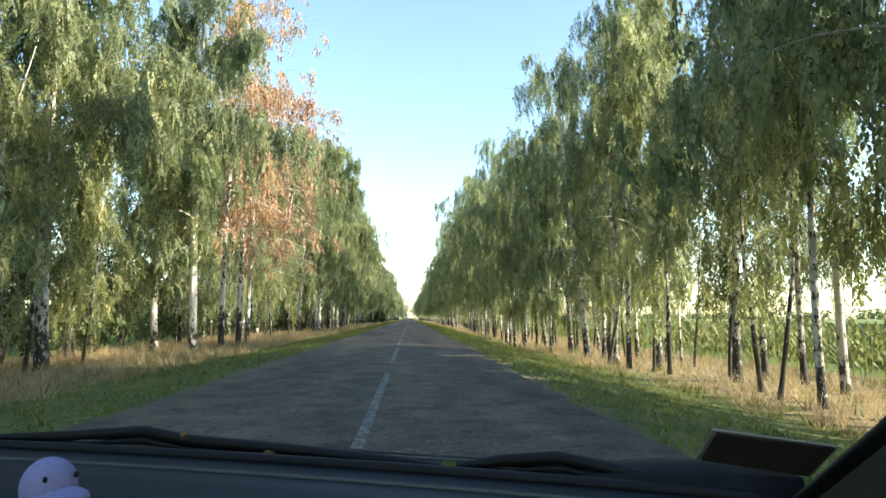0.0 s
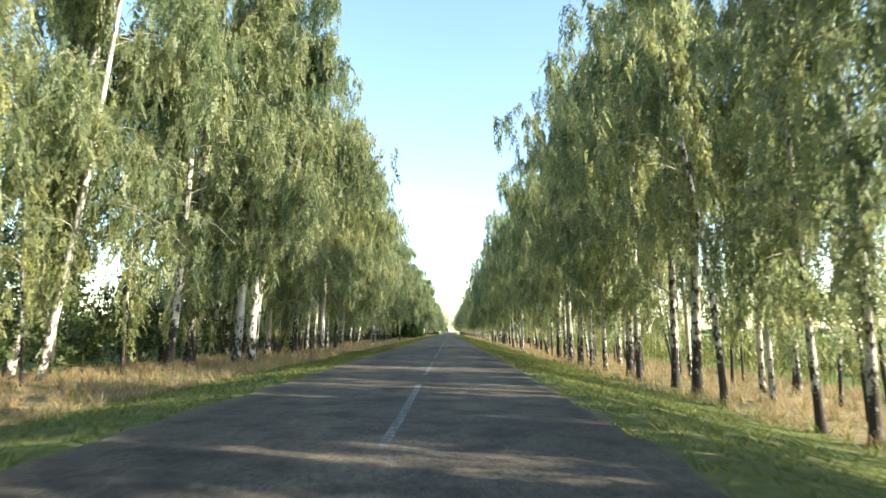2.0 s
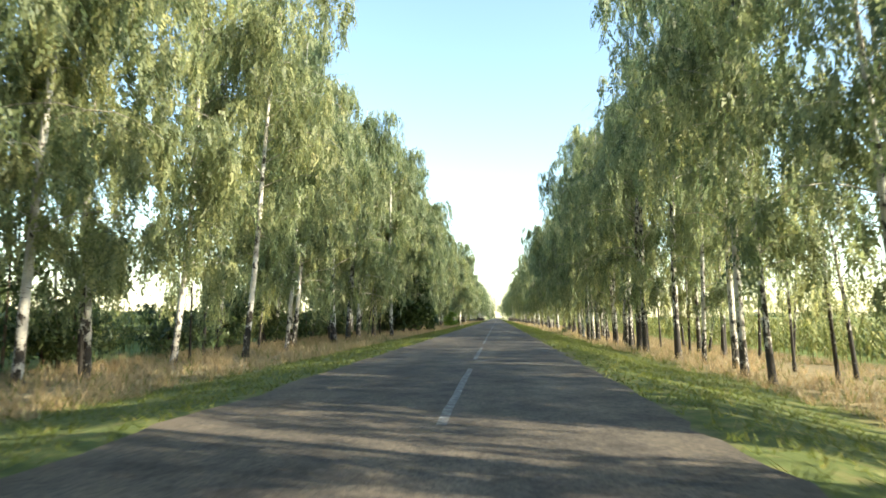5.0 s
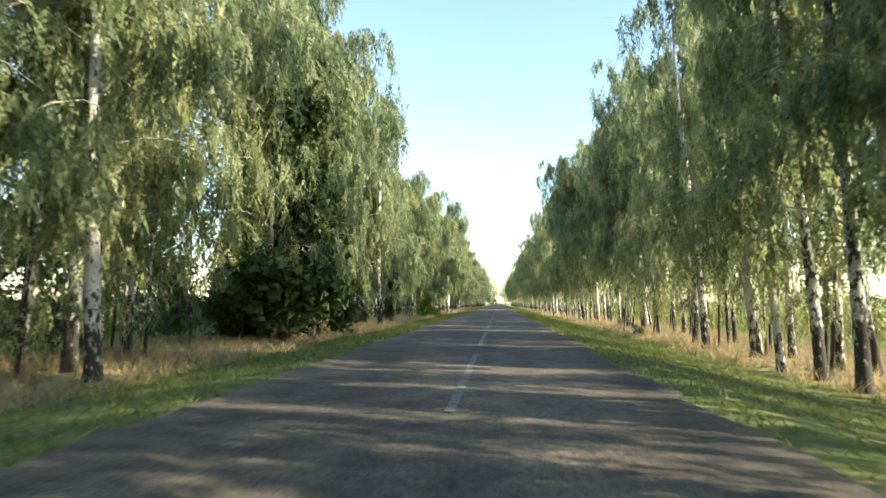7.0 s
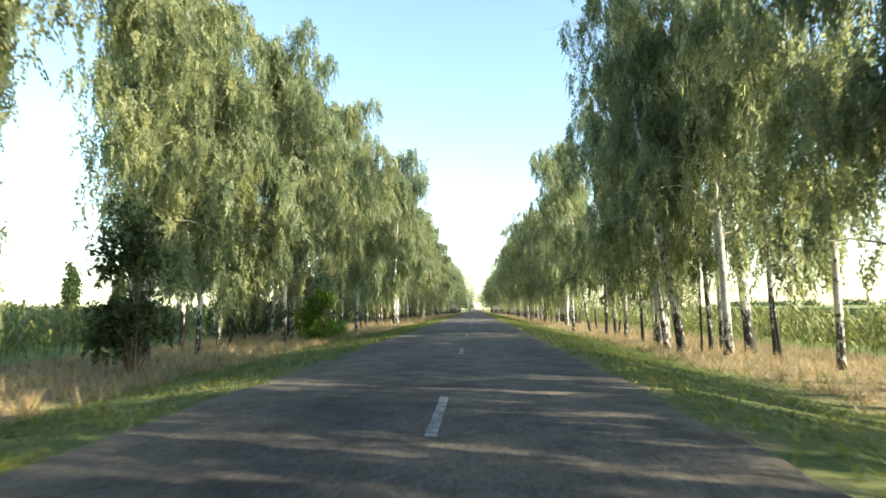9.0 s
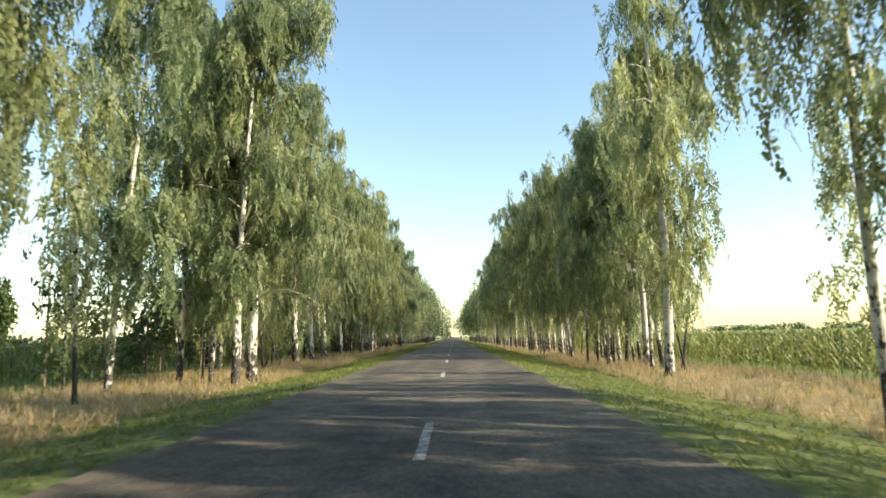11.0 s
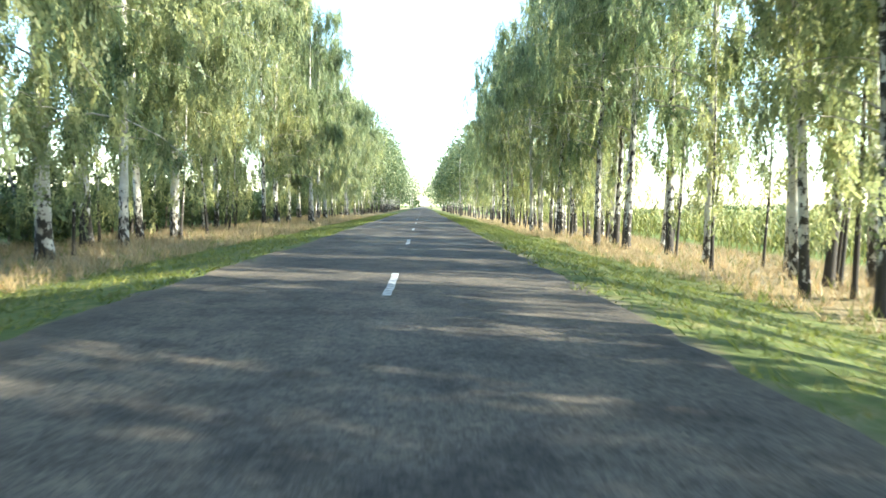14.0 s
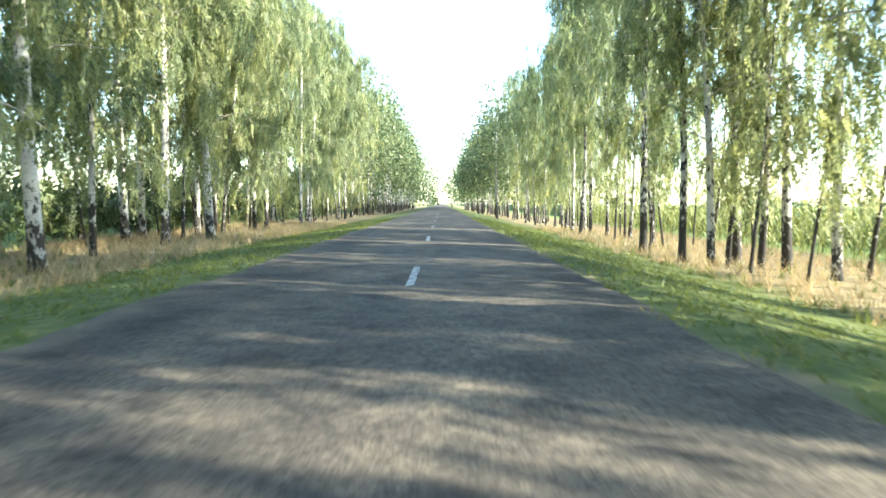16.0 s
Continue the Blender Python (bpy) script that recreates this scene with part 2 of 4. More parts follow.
# ---- mesh helpers ----
def mesh_object(name, verts, faces, mats, parent=None, label="", slots=None, smooth=False):
    me = bpy.data.meshes.new(name)
    me.from_pydata(verts, [], faces)
    for mt in mats:
        me.materials.append(mt)
    if slots is not None:
        me.polygons.foreach_set("material_index", slots)
    if smooth:
        me.polygons.foreach_set("use_smooth", [True] * len(me.polygons))
    ob = new(name, me)
    if parent:
        ob.parent = parent
    if label:
        ob["label"] = label
    return ob


def part(name, bm, mat, parent, label=""):
    me = bpy.data.meshes.new(name)
    bm.to_mesh(me)
    bm.free()
    me.materials.append(mat)
    ob = new(name, me)
    ob.parent = parent
    if label:
        ob["label"] = label
    return ob


def tube(verts, faces, pts, radii, sides):
    """Add a tapered tube along pts."""
    base = len(verts)
    for i, (p, r) in enumerate(zip(pts, radii)):
        a = pts[min(i + 1, len(pts) - 1)] - pts[max(i - 1, 0)]
        a = a.normalized()
        side = a.cross(Vector((0, 1, 0)) if abs(a.z) > 0.8 else Vector((0, 0, 1))).normalized()
        over = side.cross(a)
        for k in range(sides):
            w = 2 * math.pi * k / sides
            verts.append(p + side * (math.cos(w) * r) + over * (math.sin(w) * r))
    for i in range(len(pts) - 1):
        for k in range(sides):
            k2 = (k + 1) % sides
            faces.append((base + i * sides + k, base + i * sides + k2, base + (i + 1) * sides + k2, base + (i + 1) * sides + k))
    faces.append(tuple(base + (len(pts) - 1) * sides + k for k in range(sides)))


# ---- ground and road ----
HALF = 3.2
Y0, Y1 = -60.0, 1500.0


def strip(name, xs_of, ys, z_of, mat, label, category):
    verts, faces = [], []
    n = None
    for y in ys:
        xs = xs_of(y)
        n = len(xs)
        verts += [(x, y, z_of(x, y)) for x in xs]
    for i in range(len(ys) - 1):
        for j in range(n - 1):
            a = i * n + j
            faces.append((a, a + 1, a + n + 1, a + n))
    ob = mesh_object(name, verts, faces, [mat], smooth=True)
    return tagged(ob, label, category, kind="structure")


def rolling(x, y):
    """Height of the land: the road stands on a low bank."""
    drop = -1.0 if x > 0 else -0.65
    bank = drop * min(1.0, max(0.0, (abs(x) - 3.6) / 5.0))
    near = min(1.0, max(0.0, (abs(x) - 4.0) / 4.0))
    return bank + near * 0.12 * noise.noise(Vector((x * 0.18, y * 0.12, 0.3))) + 0.02 * noise.noise(Vector((x * 0.7, y * 0.7, 4)))


LATERAL = [-4000, -900, -300, -120, -60, -36, -26] + [x * 1.0 for x in range(-20, -3)] + [-2, 0, 2] + [x * 1.0 for x in range(4, 21)] + [26, 36, 60, 120, 300, 900, 4000]
ground_ys = [-3000, -600, -150] + [float(y) for y in range(-60, 520, 2)] + [560, 620, 700, 820, 1000, 1400, 2200, 4500]
strip("ground", lambda y: LATERAL, ground_ys, lambda x, y: rolling(x, y) - 0.03 - (0.05 if abs(x) < 3.1 else 0), M_GROUND,
      "mown green verges, dry strips and fields", "ground")


def road_xs(y):
    e = 0.2 * noise.noise(Vector((y * 0.35, 1.7, 0))) + 0.16 * noise.noise(Vector((y * 1.3, 3.1, 0)))
    d = 0.2 * noise.noise(Vector((y * 0.35, 8.7, 0))) + 0.16 * noise.noise(Vector((y * 1.3, 9.1, 0)))
    return [-HALF - 0.22 + e, -HALF - 0.1 + e, -2, -0.9, 0, 0.9, 2, HALF - 0.25 + d, HALF - 0.13 + d]


def road_z(x, y):
    return 0.012 - 0.01 * abs(x) / 3.3 + 0.008 * noise.noise(Vector((x * 0.8, y * 0.25, 2)))


strip("road", road_xs, [Y0 + i * 0.6 for i in range(1000)] + [560, 700, 1000, 2000], road_z, M_ASPHALT,
      "worn grey-brown asphalt country road", "road")


def lane_dash(y, length, width=0.13, mat=M_PAINT):
    ys = [y + length * k / 6 for k in range(7)]
    rng = random.Random(int(y * 10))
    verts = []
    for yy in ys:
        j = rng.uniform(-0.012, 0.012)
        verts += [(-width / 2 + j, yy, road_z(0, yy) + 0.005), (width / 2 + j, yy, road_z(0, yy) + 0.005)]
    faces = [(2 * k, 2 * k + 1, 2 * k + 3, 2 * k + 2) for k in range(6)]
    ob = mesh_object("lane_dash", verts, faces, [mat])
    return tagged(ob, "worn white centre line dash on the asphalt", "road marking", "centre line dashes", "structure")


for i in range(17):
    lane_dash(6.6 + 12.0 * i, 8.6, mat=M_PAINT_OLD)  # long, nearly worn away strokes
for i in range(6):
    lane_dash(208.6 + 12.0 * i, 3.0, mat=M_PAINT_MID)
for i in range(26):
    lane_dash(282.6 + 12.0 * i, 3.0)


# ---- birches ----
def birch(seed, height=15.0, lean=(0.0, 0.0), leaves=3000, leaf=0.21, bare=0.3, spread=2.2, leaf_mat=None, twig_share=1.0, low_full=0.3, girth=1.0, rise=(0.5, 1.1), sag=0.75, droop=1.0, limb_mat=None):
    """One birch: curved trunk, limbs that droop at the tip, hanging strands of leaves."""
    rng = random.Random(seed)
    r0 = 0.0066 * height * girth * rng.uniform(0.9, 1.1)
    wig = [rng.uniform(-1, 1) for _ in range(6)]

    def axis(s):
        return Vector((lean[0] * s * height + 0.22 * math.sin(3.1 * s + wig[0] * 3) * s + 0.1 * wig[1] * math.sin(7 * s),
                       lean[1] * s * height + 0.22 * math.sin(2.7 * s + wig[2] * 3) * s + 0.1 * wig[3] * math.sin(6 * s), s * height))

    verts, faces = [], []
    ss = [0, 0.012, 0.04, 0.1, 0.2, 0.3, 0.4, 0.5, 0.62, 0.75, 0.88, 1.0]
    rad = [r0 * (1.45 if s == 0 else 1.15 if s < 0.02 else 1) * (1 - s) ** 0.8 + 0.012 for s in ss]
    pts = [axis(s) for s in ss]
    pts[0].z = -0.15
    tube(verts, faces, pts, rad, 8)
    slots = [0] * len(faces)
    tips = []
    limbs = int(26 * twig_share)
    for i in range(limbs):
        s = bare + (0.97 - bare) * (i + rng.random()) / limbs
        a = rng.uniform(0, 2 * math.pi)
        taper = math.sin(math.pi * min(1, 0.16 + 0.84 * (s - bare) / (1.02 - bare))) ** 0.7
        ln = spread * (0.35 + 0.75 * taper) * rng.uniform(0.7, 1.25) * (1 + 0.32 * math.cos(a))
        out = Vector((math.cos(a), math.sin(a), 0))
        p0 = axis(s)
        up = rng.uniform(*rise)
        bow = Vector((-out.y, out.x, 0)) * ln * rng.uniform(-0.14, 0.14)
        lp = [p0 + out * ln * k + bow * math.sin(4.2 * k) + Vector((0, 0, ln * (up * k - sag * k * k))) for k in (0, 0.16, 0.34, 0.55, 0.78, 1.0)]
        rl = max(0.014, 0.3 * r0 * (1 - s) ** 0.6)
        n0 = len(faces)
        tube(verts, faces, lp, [rl, rl * 0.82, rl * 0.64, rl * 0.46, rl * 0.28, 0.005], 3)
        slots += [1] * (len(faces) - n0)
        tips.append(lp)
    tree = new("birch_tree")
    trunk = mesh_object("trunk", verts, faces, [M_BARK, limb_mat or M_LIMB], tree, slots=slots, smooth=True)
    # leaves on hanging strands
    lv, lf = [], []
    if leaves:
        per = 14
        strands = leaves // per
        fullness = [rng.uniform(0.3, 1.4) * (low_full + (1.4 - low_full) * min(1.0, i / (0.5 * len(tips)))) for i in range(len(tips))]
        for i in range(strands):
            lp = rng.choices(tips, fullness)[0]
            k = rng.uniform(0.16, 1.0) * 5
            j = min(4, int(k))
            p = lp[j].lerp(lp[j + 1], k - j) + Vector((rng.gauss(0, 0.22), rng.gauss(0, 0.22), rng.gauss(0.1, 0.25)))
            low = bare * height + 2.6 * rng.random() ** 1.6 - 0.9
            if p.z < low:
                continue
            hang = min(rng.uniform(0.5, 2.4) * droop, p.z - low + 0.25)
            sway = Vector((rng.gauss(0, 0.22), rng.gauss(0, 0.22), 0))
            for q in range(per):
                w = (q + rng.random()) / per
                c = p + sway * w + Vector((rng.gauss(0, 0.09), rng.gauss(0, 0.09), -hang * w))
                ln = leaf * rng.uniform(0.7, 1.35)
                d = Vector((rng.gauss(0, 0.34), rng.gauss(0, 0.34), -1)).normalized()
                e = d.cross(Vector((rng.gauss(0, 1), rng.gauss(0, 1), rng.gauss(0, 0.5)))).normalized()
                b = len(lv)
                lv += [c - e * ln * 0.26, c + e * ln * 0.26 - d * ln * 0.2, c + d * ln * 1.5]
                lf.append((b, b + 1, b + 2))
        mesh_object("crown", lv, lf, [leaf_mat or M_LEAF], tree)
    return tree


rng = random.Random(5)
# thin, middling and stout stems; those on the right keep a longer bare stem and a lighter crown, lightest towards the end
CLEAR = [[birch(100 + 10 * g + i, 15.0 + g + 0.6 * i, (rng.uniform(-0.015, 0.015), rng.uniform(-0.015, 0.015)), (1900, 2900, 3000)[g], 0.44,
                (0.16, 0.21, 0.14)[i], (1.9, 2.6, 3.0)[g] * rng.uniform(0.9, 1.1), low_full=0.55, girth=(0.55, 0.95, 1.5)[g]) for i in range(3)] for g in range(3)]
LEAFY = [[birch(200 + 10 * g + i, 15.0 + g + 0.6 * i, (rng.uniform(-0.015, 0.015), rng.uniform(-0.015, 0.015)), (2900, 4900, 5300)[g], 0.44,
                (0.16, 0.21, 0.18)[i], (2.0, 2.7, 3.1)[g] * rng.uniform(0.9, 1.1), low_full=0.55, girth=(0.55, 0.95, 1.5)[g]) for i in range(3)] for g in range(3)]
OPEN = [[birch(300 + 10 * g + i, 16.0 + g + 0.6 * i, (rng.uniform(-0.012, 0.012), rng.uniform(-0.012, 0.012)), (1300, 2100, 2300)[g], 0.42,
               (0.22, 0.27, 0.2)[i], (1.7, 2.3, 2.6)[g] * rng.uniform(0.9, 1.1), low_full=0.45, girth=(0.55, 0.9, 1.3)[g]) for i in range(3)] for g in range(3)]
WITHERED = birch(150, 19.0, (0.02, 0.0), 7000, 0.24, 0.24, 4.0, M_LEAF_BROWN, 1.7, 1.2, rise=(-0.05, 0.55), sag=0.35, droop=0.45, limb_mat=M_DEAD)
used = set()
order = random.Random(21)


def plant(kind, x, y, scale, turn, lean, label, group):
    """Set a tree at its place, leaning sideways across the road by some degrees."""
    turn = turn * 0.25 - 0.8 + (math.pi if x > 0 else 0.0)  # the fuller side of the crown grows towards the road
    # before y 14 the unseen right-hand trees are enlarged to shade the left
    tall = ((14, 1.50, 1.22), (48, 1.08, 1.22), (70, 0.96, 1.22), (95, 1.16, 1.40), (130, 1.33, 1.45), (153, 1.16, 1.20), (167, 1.32, 1.20), (175, 1.16, 1.20), (190, 1.10, 1.20), (216, 1.14, 1.28), (223, 1.23, 1.22), (229, 1.36, 1.20), (270, 1.23, 1.13), (300, 1.16, 1.20), (375, 1.16, 1.22), (600, 1.16, 1.18))
    right_size, left_size = next((a, b) for end, a, b in tall if y < end)
    if x < 0 and 68 < y < 135:
        lean += 1.5
    scale *= right_size if x > 0 else left_size
    m = Matrix.Translation((x, y, rolling(x, y) - 0.03)) @ Matrix.Rotation(radians(lean), 4, "Y") @ Matrix.Rotation(turn, 4, "Z")
    if kind in used:
        ob = copy_thing(kind, m)
    else:
        used.add(kind)
        ob = kind
        ob.matrix_basis = m
    ob.scale = (scale, scale, scale)
    return tagged(ob, label, "tree", group)


def crowns(x, y):
    """Which crowns grow where: dense on the left, clearer on the right, lightest towards the end."""
    odd = int(abs(y) * 10)
    if x < 0:
        return OPEN if y > 352 and odd % 2 else CLEAR if 60 < y < 190 and odd % 3 == 0 else LEAFY
    return CLEAR if 150 < y < 300 or (y < 150 and odd % 4) or (300 <= y < 338 and odd % 3) else OPEN


def grove(spots):
    for x, y, lean, girth in spots:
        if girth == 3:
            plant(WITHERED, x, y, order.uniform(0.9, 1.1), order.uniform(0, 6.28), lean,
                  "half-dead birch with rust-brown withered leaves and bare limbs", "birches along the road")
            continue
        if abs(lean) > 4:
            words = "leaning birch with white bark and drooping green leaves"
        else:
            words = "tall birch with white bark and drooping green leaves"
        plant(order.choice(crowns(x, y)[girth]), x, y, order.uniform(0.88, 1.12), order.uniform(0, 6.28), lean, words, "birches along the road")


# right-hand birches before y 14 stay out of view, added for their shadows
grove([(13.6, -13.1, 1, 1), (13.1, -9.8, -2, 1), (11.2, -6.0, -3, 1), (13.2, -2.4, -4, 1), (9.8, 1.1, -1, 1), (11.4, 5.0, -5, 1), (13.7, 7.7, -2, 1), (10.8, 11.4, -2, 1), (11.3, 16.6, 0, 1), (14.1, 19.7, 0, 1), (14.6, 22.6, 0, 1), (12.4, 23.1, 0, 2), (13.8, 23.7, 0, 1), (12.0, 29.5, 0, 2)])
grove([(10.8, 30.0, 0, 1), (14.1, 31.8, 0, 0), (11.1, 32.8, 0, 1), (14.6, 34.8, 0, 1), (11.7, 36.8, 0, 1), (13.9, 37.5, 0, 1), (11.0, 37.7, -5, 2), (13.6, 42.2, 0, 0), (11.2, 42.4, -2, 2), (9.9, 42.5, 0, 1), (13.7, 44.3, -7, 1), (13.3, 48.6, 0, 1), (13.1, 50.5, 0, 1), (11.6, 52.1, -5, 2)])
grove([(10.0, 52.8, -2, 1), (9.3, 53.5, 0, 1), (9.3, 55.9, 0, 1), (9.5, 58.9, 0, 1), (9.7, 61.2, 0, 1), (9.6, 63.0, -3, 1), (13.2, 68.2, 0, 0), (9.6, 68.4, -7, 1), (11.5, 69.1, 0, 1), (10.1, 72.0, 0, 2), (13.9, 72.0, -5, 1), (12.9, 72.7, 0, 1), (10.5, 75.5, 0, 2), (9.9, 78.7, 0, 1)])
grove([(12.8, 80.0, -4, 1), (10.7, 83.2, 0, 2), (11.5, 84.3, 0, 1), (13.9, 84.5, 0, 0), (10.4, 87.7, 0, 1), (10.3, 91.1, 0, 1), (13.0, 92.3, -2, 0), (10.0, 93.4, 0, 2), (13.3, 95.3, 0, 1), (11.6, 96.5, 0, 1), (10.5, 99.5, -3, 2), (10.9, 104.4, -2, 1), (10.8, 107.0, 0, 2), (13.7, 108.1, -5, 1)])
grove([(11.3, 110.8, -3, 1), (14.6, 115.0, -3, 1), (11.2, 116.5, -12, 1), (11.6, 120.7, 0, 1), (14.5, 123.4, 0, 1), (11.9, 126.7, 0, 1), (11.7, 129.4, 0, 1), (10.2, 132.0, -2, 1), (10.3, 135.1, -2, 1), (12.6, 137.8, -4, 1), (10.0, 141.7, -3, 1), (10.2, 144.7, -1, 1), (11.3, 148.7, -1, 1), (11.0, 152.2, 2, 1)])
grove([(10.8, 156.1, 0, 1), (14.4, 159.4, 1, 1), (10.5, 162.6, -2, 2), (10.7, 165.3, 0, 2), (10.7, 168.4, 0, 2), (11.0, 171.3, -2, 2), (10.8, 174.6, -1, 1), (12.5, 176.9, 0, 0), (11.4, 178.7, -3, 2), (12.4, 178.8, -4, 1), (10.9, 180.2, 0, 1), (10.2, 181.0, -1, 2), (10.0, 182.8, -2, 2), (9.8, 184.2, -2, 2)])
grove([(10.2, 187.2, -3, 2), (12.5, 188.4, -6, 1), (10.0, 189.5, -2, 1), (12.3, 190.3, 0, 1), (11.4, 195.2, -3, 2), (12.9, 195.3, 0, 1), (11.0, 200.5, -3, 2), (14.1, 202.5, -4, 1), (14.0, 205.0, 0, 1), (12.0, 205.6, 0, 2), (15.4, 210.1, 0, 1), (14.6, 214.6, -5, 1), (14.6, 217.1, -2, 1), (14.9, 221.0, -1, 1)])
grove([(13.1, 223.9, -2, 2), (14.6, 225.6, -3, 1), (14.6, 227.8, -8, 0), (14.6, 229.8, -4, 2), (13.2, 230.4, -3, 1), (12.4, 245.2, -2, 2), (13.9, 246.4, -4, 2), (11.2, 248.3, -8, 2), (11.0, 250.3, -5, 1), (12.4, 255.2, 0, 1), (12.2, 257.0, 0, 1), (12.1, 259.8, 0, 1), (11.7, 263.1, 0, 1), (10.8, 265.8, 0, 1)])
grove([(12.0, 268.1, 0, 1), (10.8, 273.1, -8, 1), (9.7, 275.7, -1, 1), (12.4, 301.2, 0, 1), (14.6, 306.0, -5, 2), (14.3, 308.6, 0, 2), (14.6, 311.3, -2, 1), (13.6, 311.4, 0, 1), (14.3, 311.8, -4, 1), (12.6, 312.7, 0, 1), (13.0, 312.7, 0, 1), (14.6, 317.4, -2, 2), (14.6, 320.1, 0, 1)])
grove([(14.5, 320.4, 0, 2), (14.6, 322.7, 0, 1), (14.5, 323.7, -2, 1), (14.6, 325.2, -3, 2), (12.3, 327.2, -6, 2), (12.9, 330.8, -1, 1), (12.7, 331.4, -3, 1), (12.5, 334.3, 0, 2), (10.6, 335.1, -3, 0), (12.7, 337.0, 0, 2), (14.1, 341.8, -2, 2), (13.5, 345.7, -3, 1), (12.9, 346.5, -2, 2), (10.7, 347.3, -2, 1)])
grove([(13.0, 349.3, -2, 2), (10.8, 350.3, -5, 1), (13.0, 352.7, 0, 1), (14.6, 352.9, -2, 2), (13.0, 354.4, -6, 2), (14.4, 357.3, -1, 1), (12.9, 360.8, -1, 2), (13.1, 365.7, 0, 2), (12.0, 369.1, 0, 2), (14.4, 370.0, 0, 1), (11.0, 371.7, 0, 2), (12.2, 371.8, 0, 2), (13.1, 375.5, 0, 2), (14.6, 380.4, 0, 2)])
grove([(14.6, 381.5, 0, 2), (14.6, 383.2, 0, 1), (12.2, 383.4, -2, 1), (11.2, 383.8, 0, 2), (13.7, 384.1, 0, 2), (14.6, 384.8, 0, 1), (13.4, 387.5, 0, 2), (12.9, 390.1, -2, 2), (14.6, 392.1, 0, 0), (11.7, 393.4, -2, 1), (13.0, 393.5, 0, 1), (10.9, 394.2, -3, 2), (12.8, 394.3, 0, 1), (14.8, 397.5, -1, 1)])
grove([(12.9, 400.6, -2, 2), (12.9, 403.5, -2, 2), (12.3, 404.2, -2, 1), (10.7, 404.8, -3, 1), (12.1, 405.7, -2, 2), (10.2, 406.4, -3, 1), (10.5, 412.3, 0, 2), (12.2, 416.0, -6, 1), (13.4, 419.8, -2, 1), (12.8, 422.5, 0, 1), (12.2, 425.9, -1, 1), (10.9, 428.6, 0, 1), (12.3, 431.4, -2, 1), (11.5, 434.4, 0, 1)])
grove([(13.2, 437.4, -3, 1), (12.4, 442.0, 0, 1), (-11.8, -3.5, -1, 1), (-11.2, -0.8, 4, 1), (-12.7, 3.0, 2, 1), (-12.5, 5.8, 4, 1), (-13.7, 9.2, 8, 1), (-12.8, 12.4, 1, 1), (-16.3, 16.2, 0, 1), (-16.9, 20.8, 0, 1), (-13.2, 25.0, 0, 2)])
grove([(-16.4, 27.8, 0, 1), (-15.5, 31.2, 1, 1), (-11.0, 35.1, 0, 2), (-11.3, 41.2, 0, 3), (-13.8, 37.1, 0, 2), (-11.0, 44.2, 0, 3), (-11.6, 48.9, 0, 3), (-15.9, 47.1, -1, 1), (-16.5, 51.0, -1, 1), (-16.5, 54.3, 0, 1), (-16.9, 57.4, 0, 1), (-16.5, 61.6, 0, 2), (-16.0, 64.8, -1, 1), (-16.7, 69.0, -1, 1), (-15.0, 72.0, 6, 1)])
grove([(-16.5, 72.5, 9, 2), (-16.5, 74.9, 0, 1), (-13.1, 78.9, 2, 2), (-13.4, 82.1, 2, 2), (-15.3, 82.9, 4, 1), (-12.0, 85.6, 4, 2), (-11.7, 87.5, 1, 2), (-12.0, 88.9, 4, 2), (-16.0, 92.5, 1, 1), (-16.5, 96.3, 3, 2), (-15.2, 96.8, 3, 2), (-13.4, 97.0, 2, 2), (-16.3, 99.2, 0, 1), (-13.3, 99.7, 0, 1)])
grove([(-12.0, 99.9, 0, 2), (-16.1, 102.8, 0, 1), (-15.7, 106.0, 0, 2), (-13.7, 106.0, 0, 2), (-12.7, 107.4, 0, 2), (-12.7, 110.4, 0, 2), (-12.1, 111.7, 1, 2), (-12.2, 114.8, 0, 1), (-11.7, 116.6, 0, 1), (-11.4, 118.7, 4, 1), (-17.0, 122.5, 0, 1), (-12.5, 125.9, 0, 1), (-13.2, 130.0, 0, 1), (-13.9, 133.4, 3, 1)])
grove([(-13.2, 136.5, 2, 1), (-13.0, 139.4, -2, 1), (-15.4, 142.6, -1, 1), (-13.4, 145.9, 4, 1), (-11.7, 149.7, 4, 1), (-14.9, 153.6, 1, 1), (-12.2, 157.4, 3, 1), (-13.5, 162.8, 4, 1), (-16.5, 164.6, 0, 2), (-16.5, 167.6, 3, 1), (-12.4, 169.6, 0, 2), (-16.0, 169.8, 0, 2), (-13.4, 172.3, 0, 1), (-12.2, 173.6, 4, 2)])
grove([(-16.5, 177.4, 6, 1), (-12.8, 180.6, 0, 2), (-9.9, 182.8, 0, 2), (-16.3, 183.1, 0, 1), (-12.2, 185.1, 2, 2), (-15.1, 187.0, 3, 2), (-13.1, 189.6, 0, 1), (-16.5, 191.9, 0, 1), (-16.9, 195.7, 0, 1), (-11.0, 198.4, 0, 1), (-9.6, 201.0, 0, 1), (-11.6, 201.7, 0, 1), (-12.3, 203.8, 0, 1), (-10.4, 205.3, 0, 1)])
grove([(-10.9, 207.5, 0, 0), (-16.5, 210.8, 0, 1), (-13.7, 214.5, 0, 0), (-16.5, 217.5, 1, 1), (-15.5, 220.6, -1, 1), (-15.7, 224.4, 0, 1), (-14.6, 225.5, 0, 2), (-12.1, 226.8, -3, 2), (-14.8, 251.4, 0, 1), (-11.0, 251.7, 0, 1), (-12.5, 253.9, 3, 1), (-17.2, 254.0, 1, 1), (-12.4, 257.9, 4, 1), (-13.6, 261.5, 0, 1)])
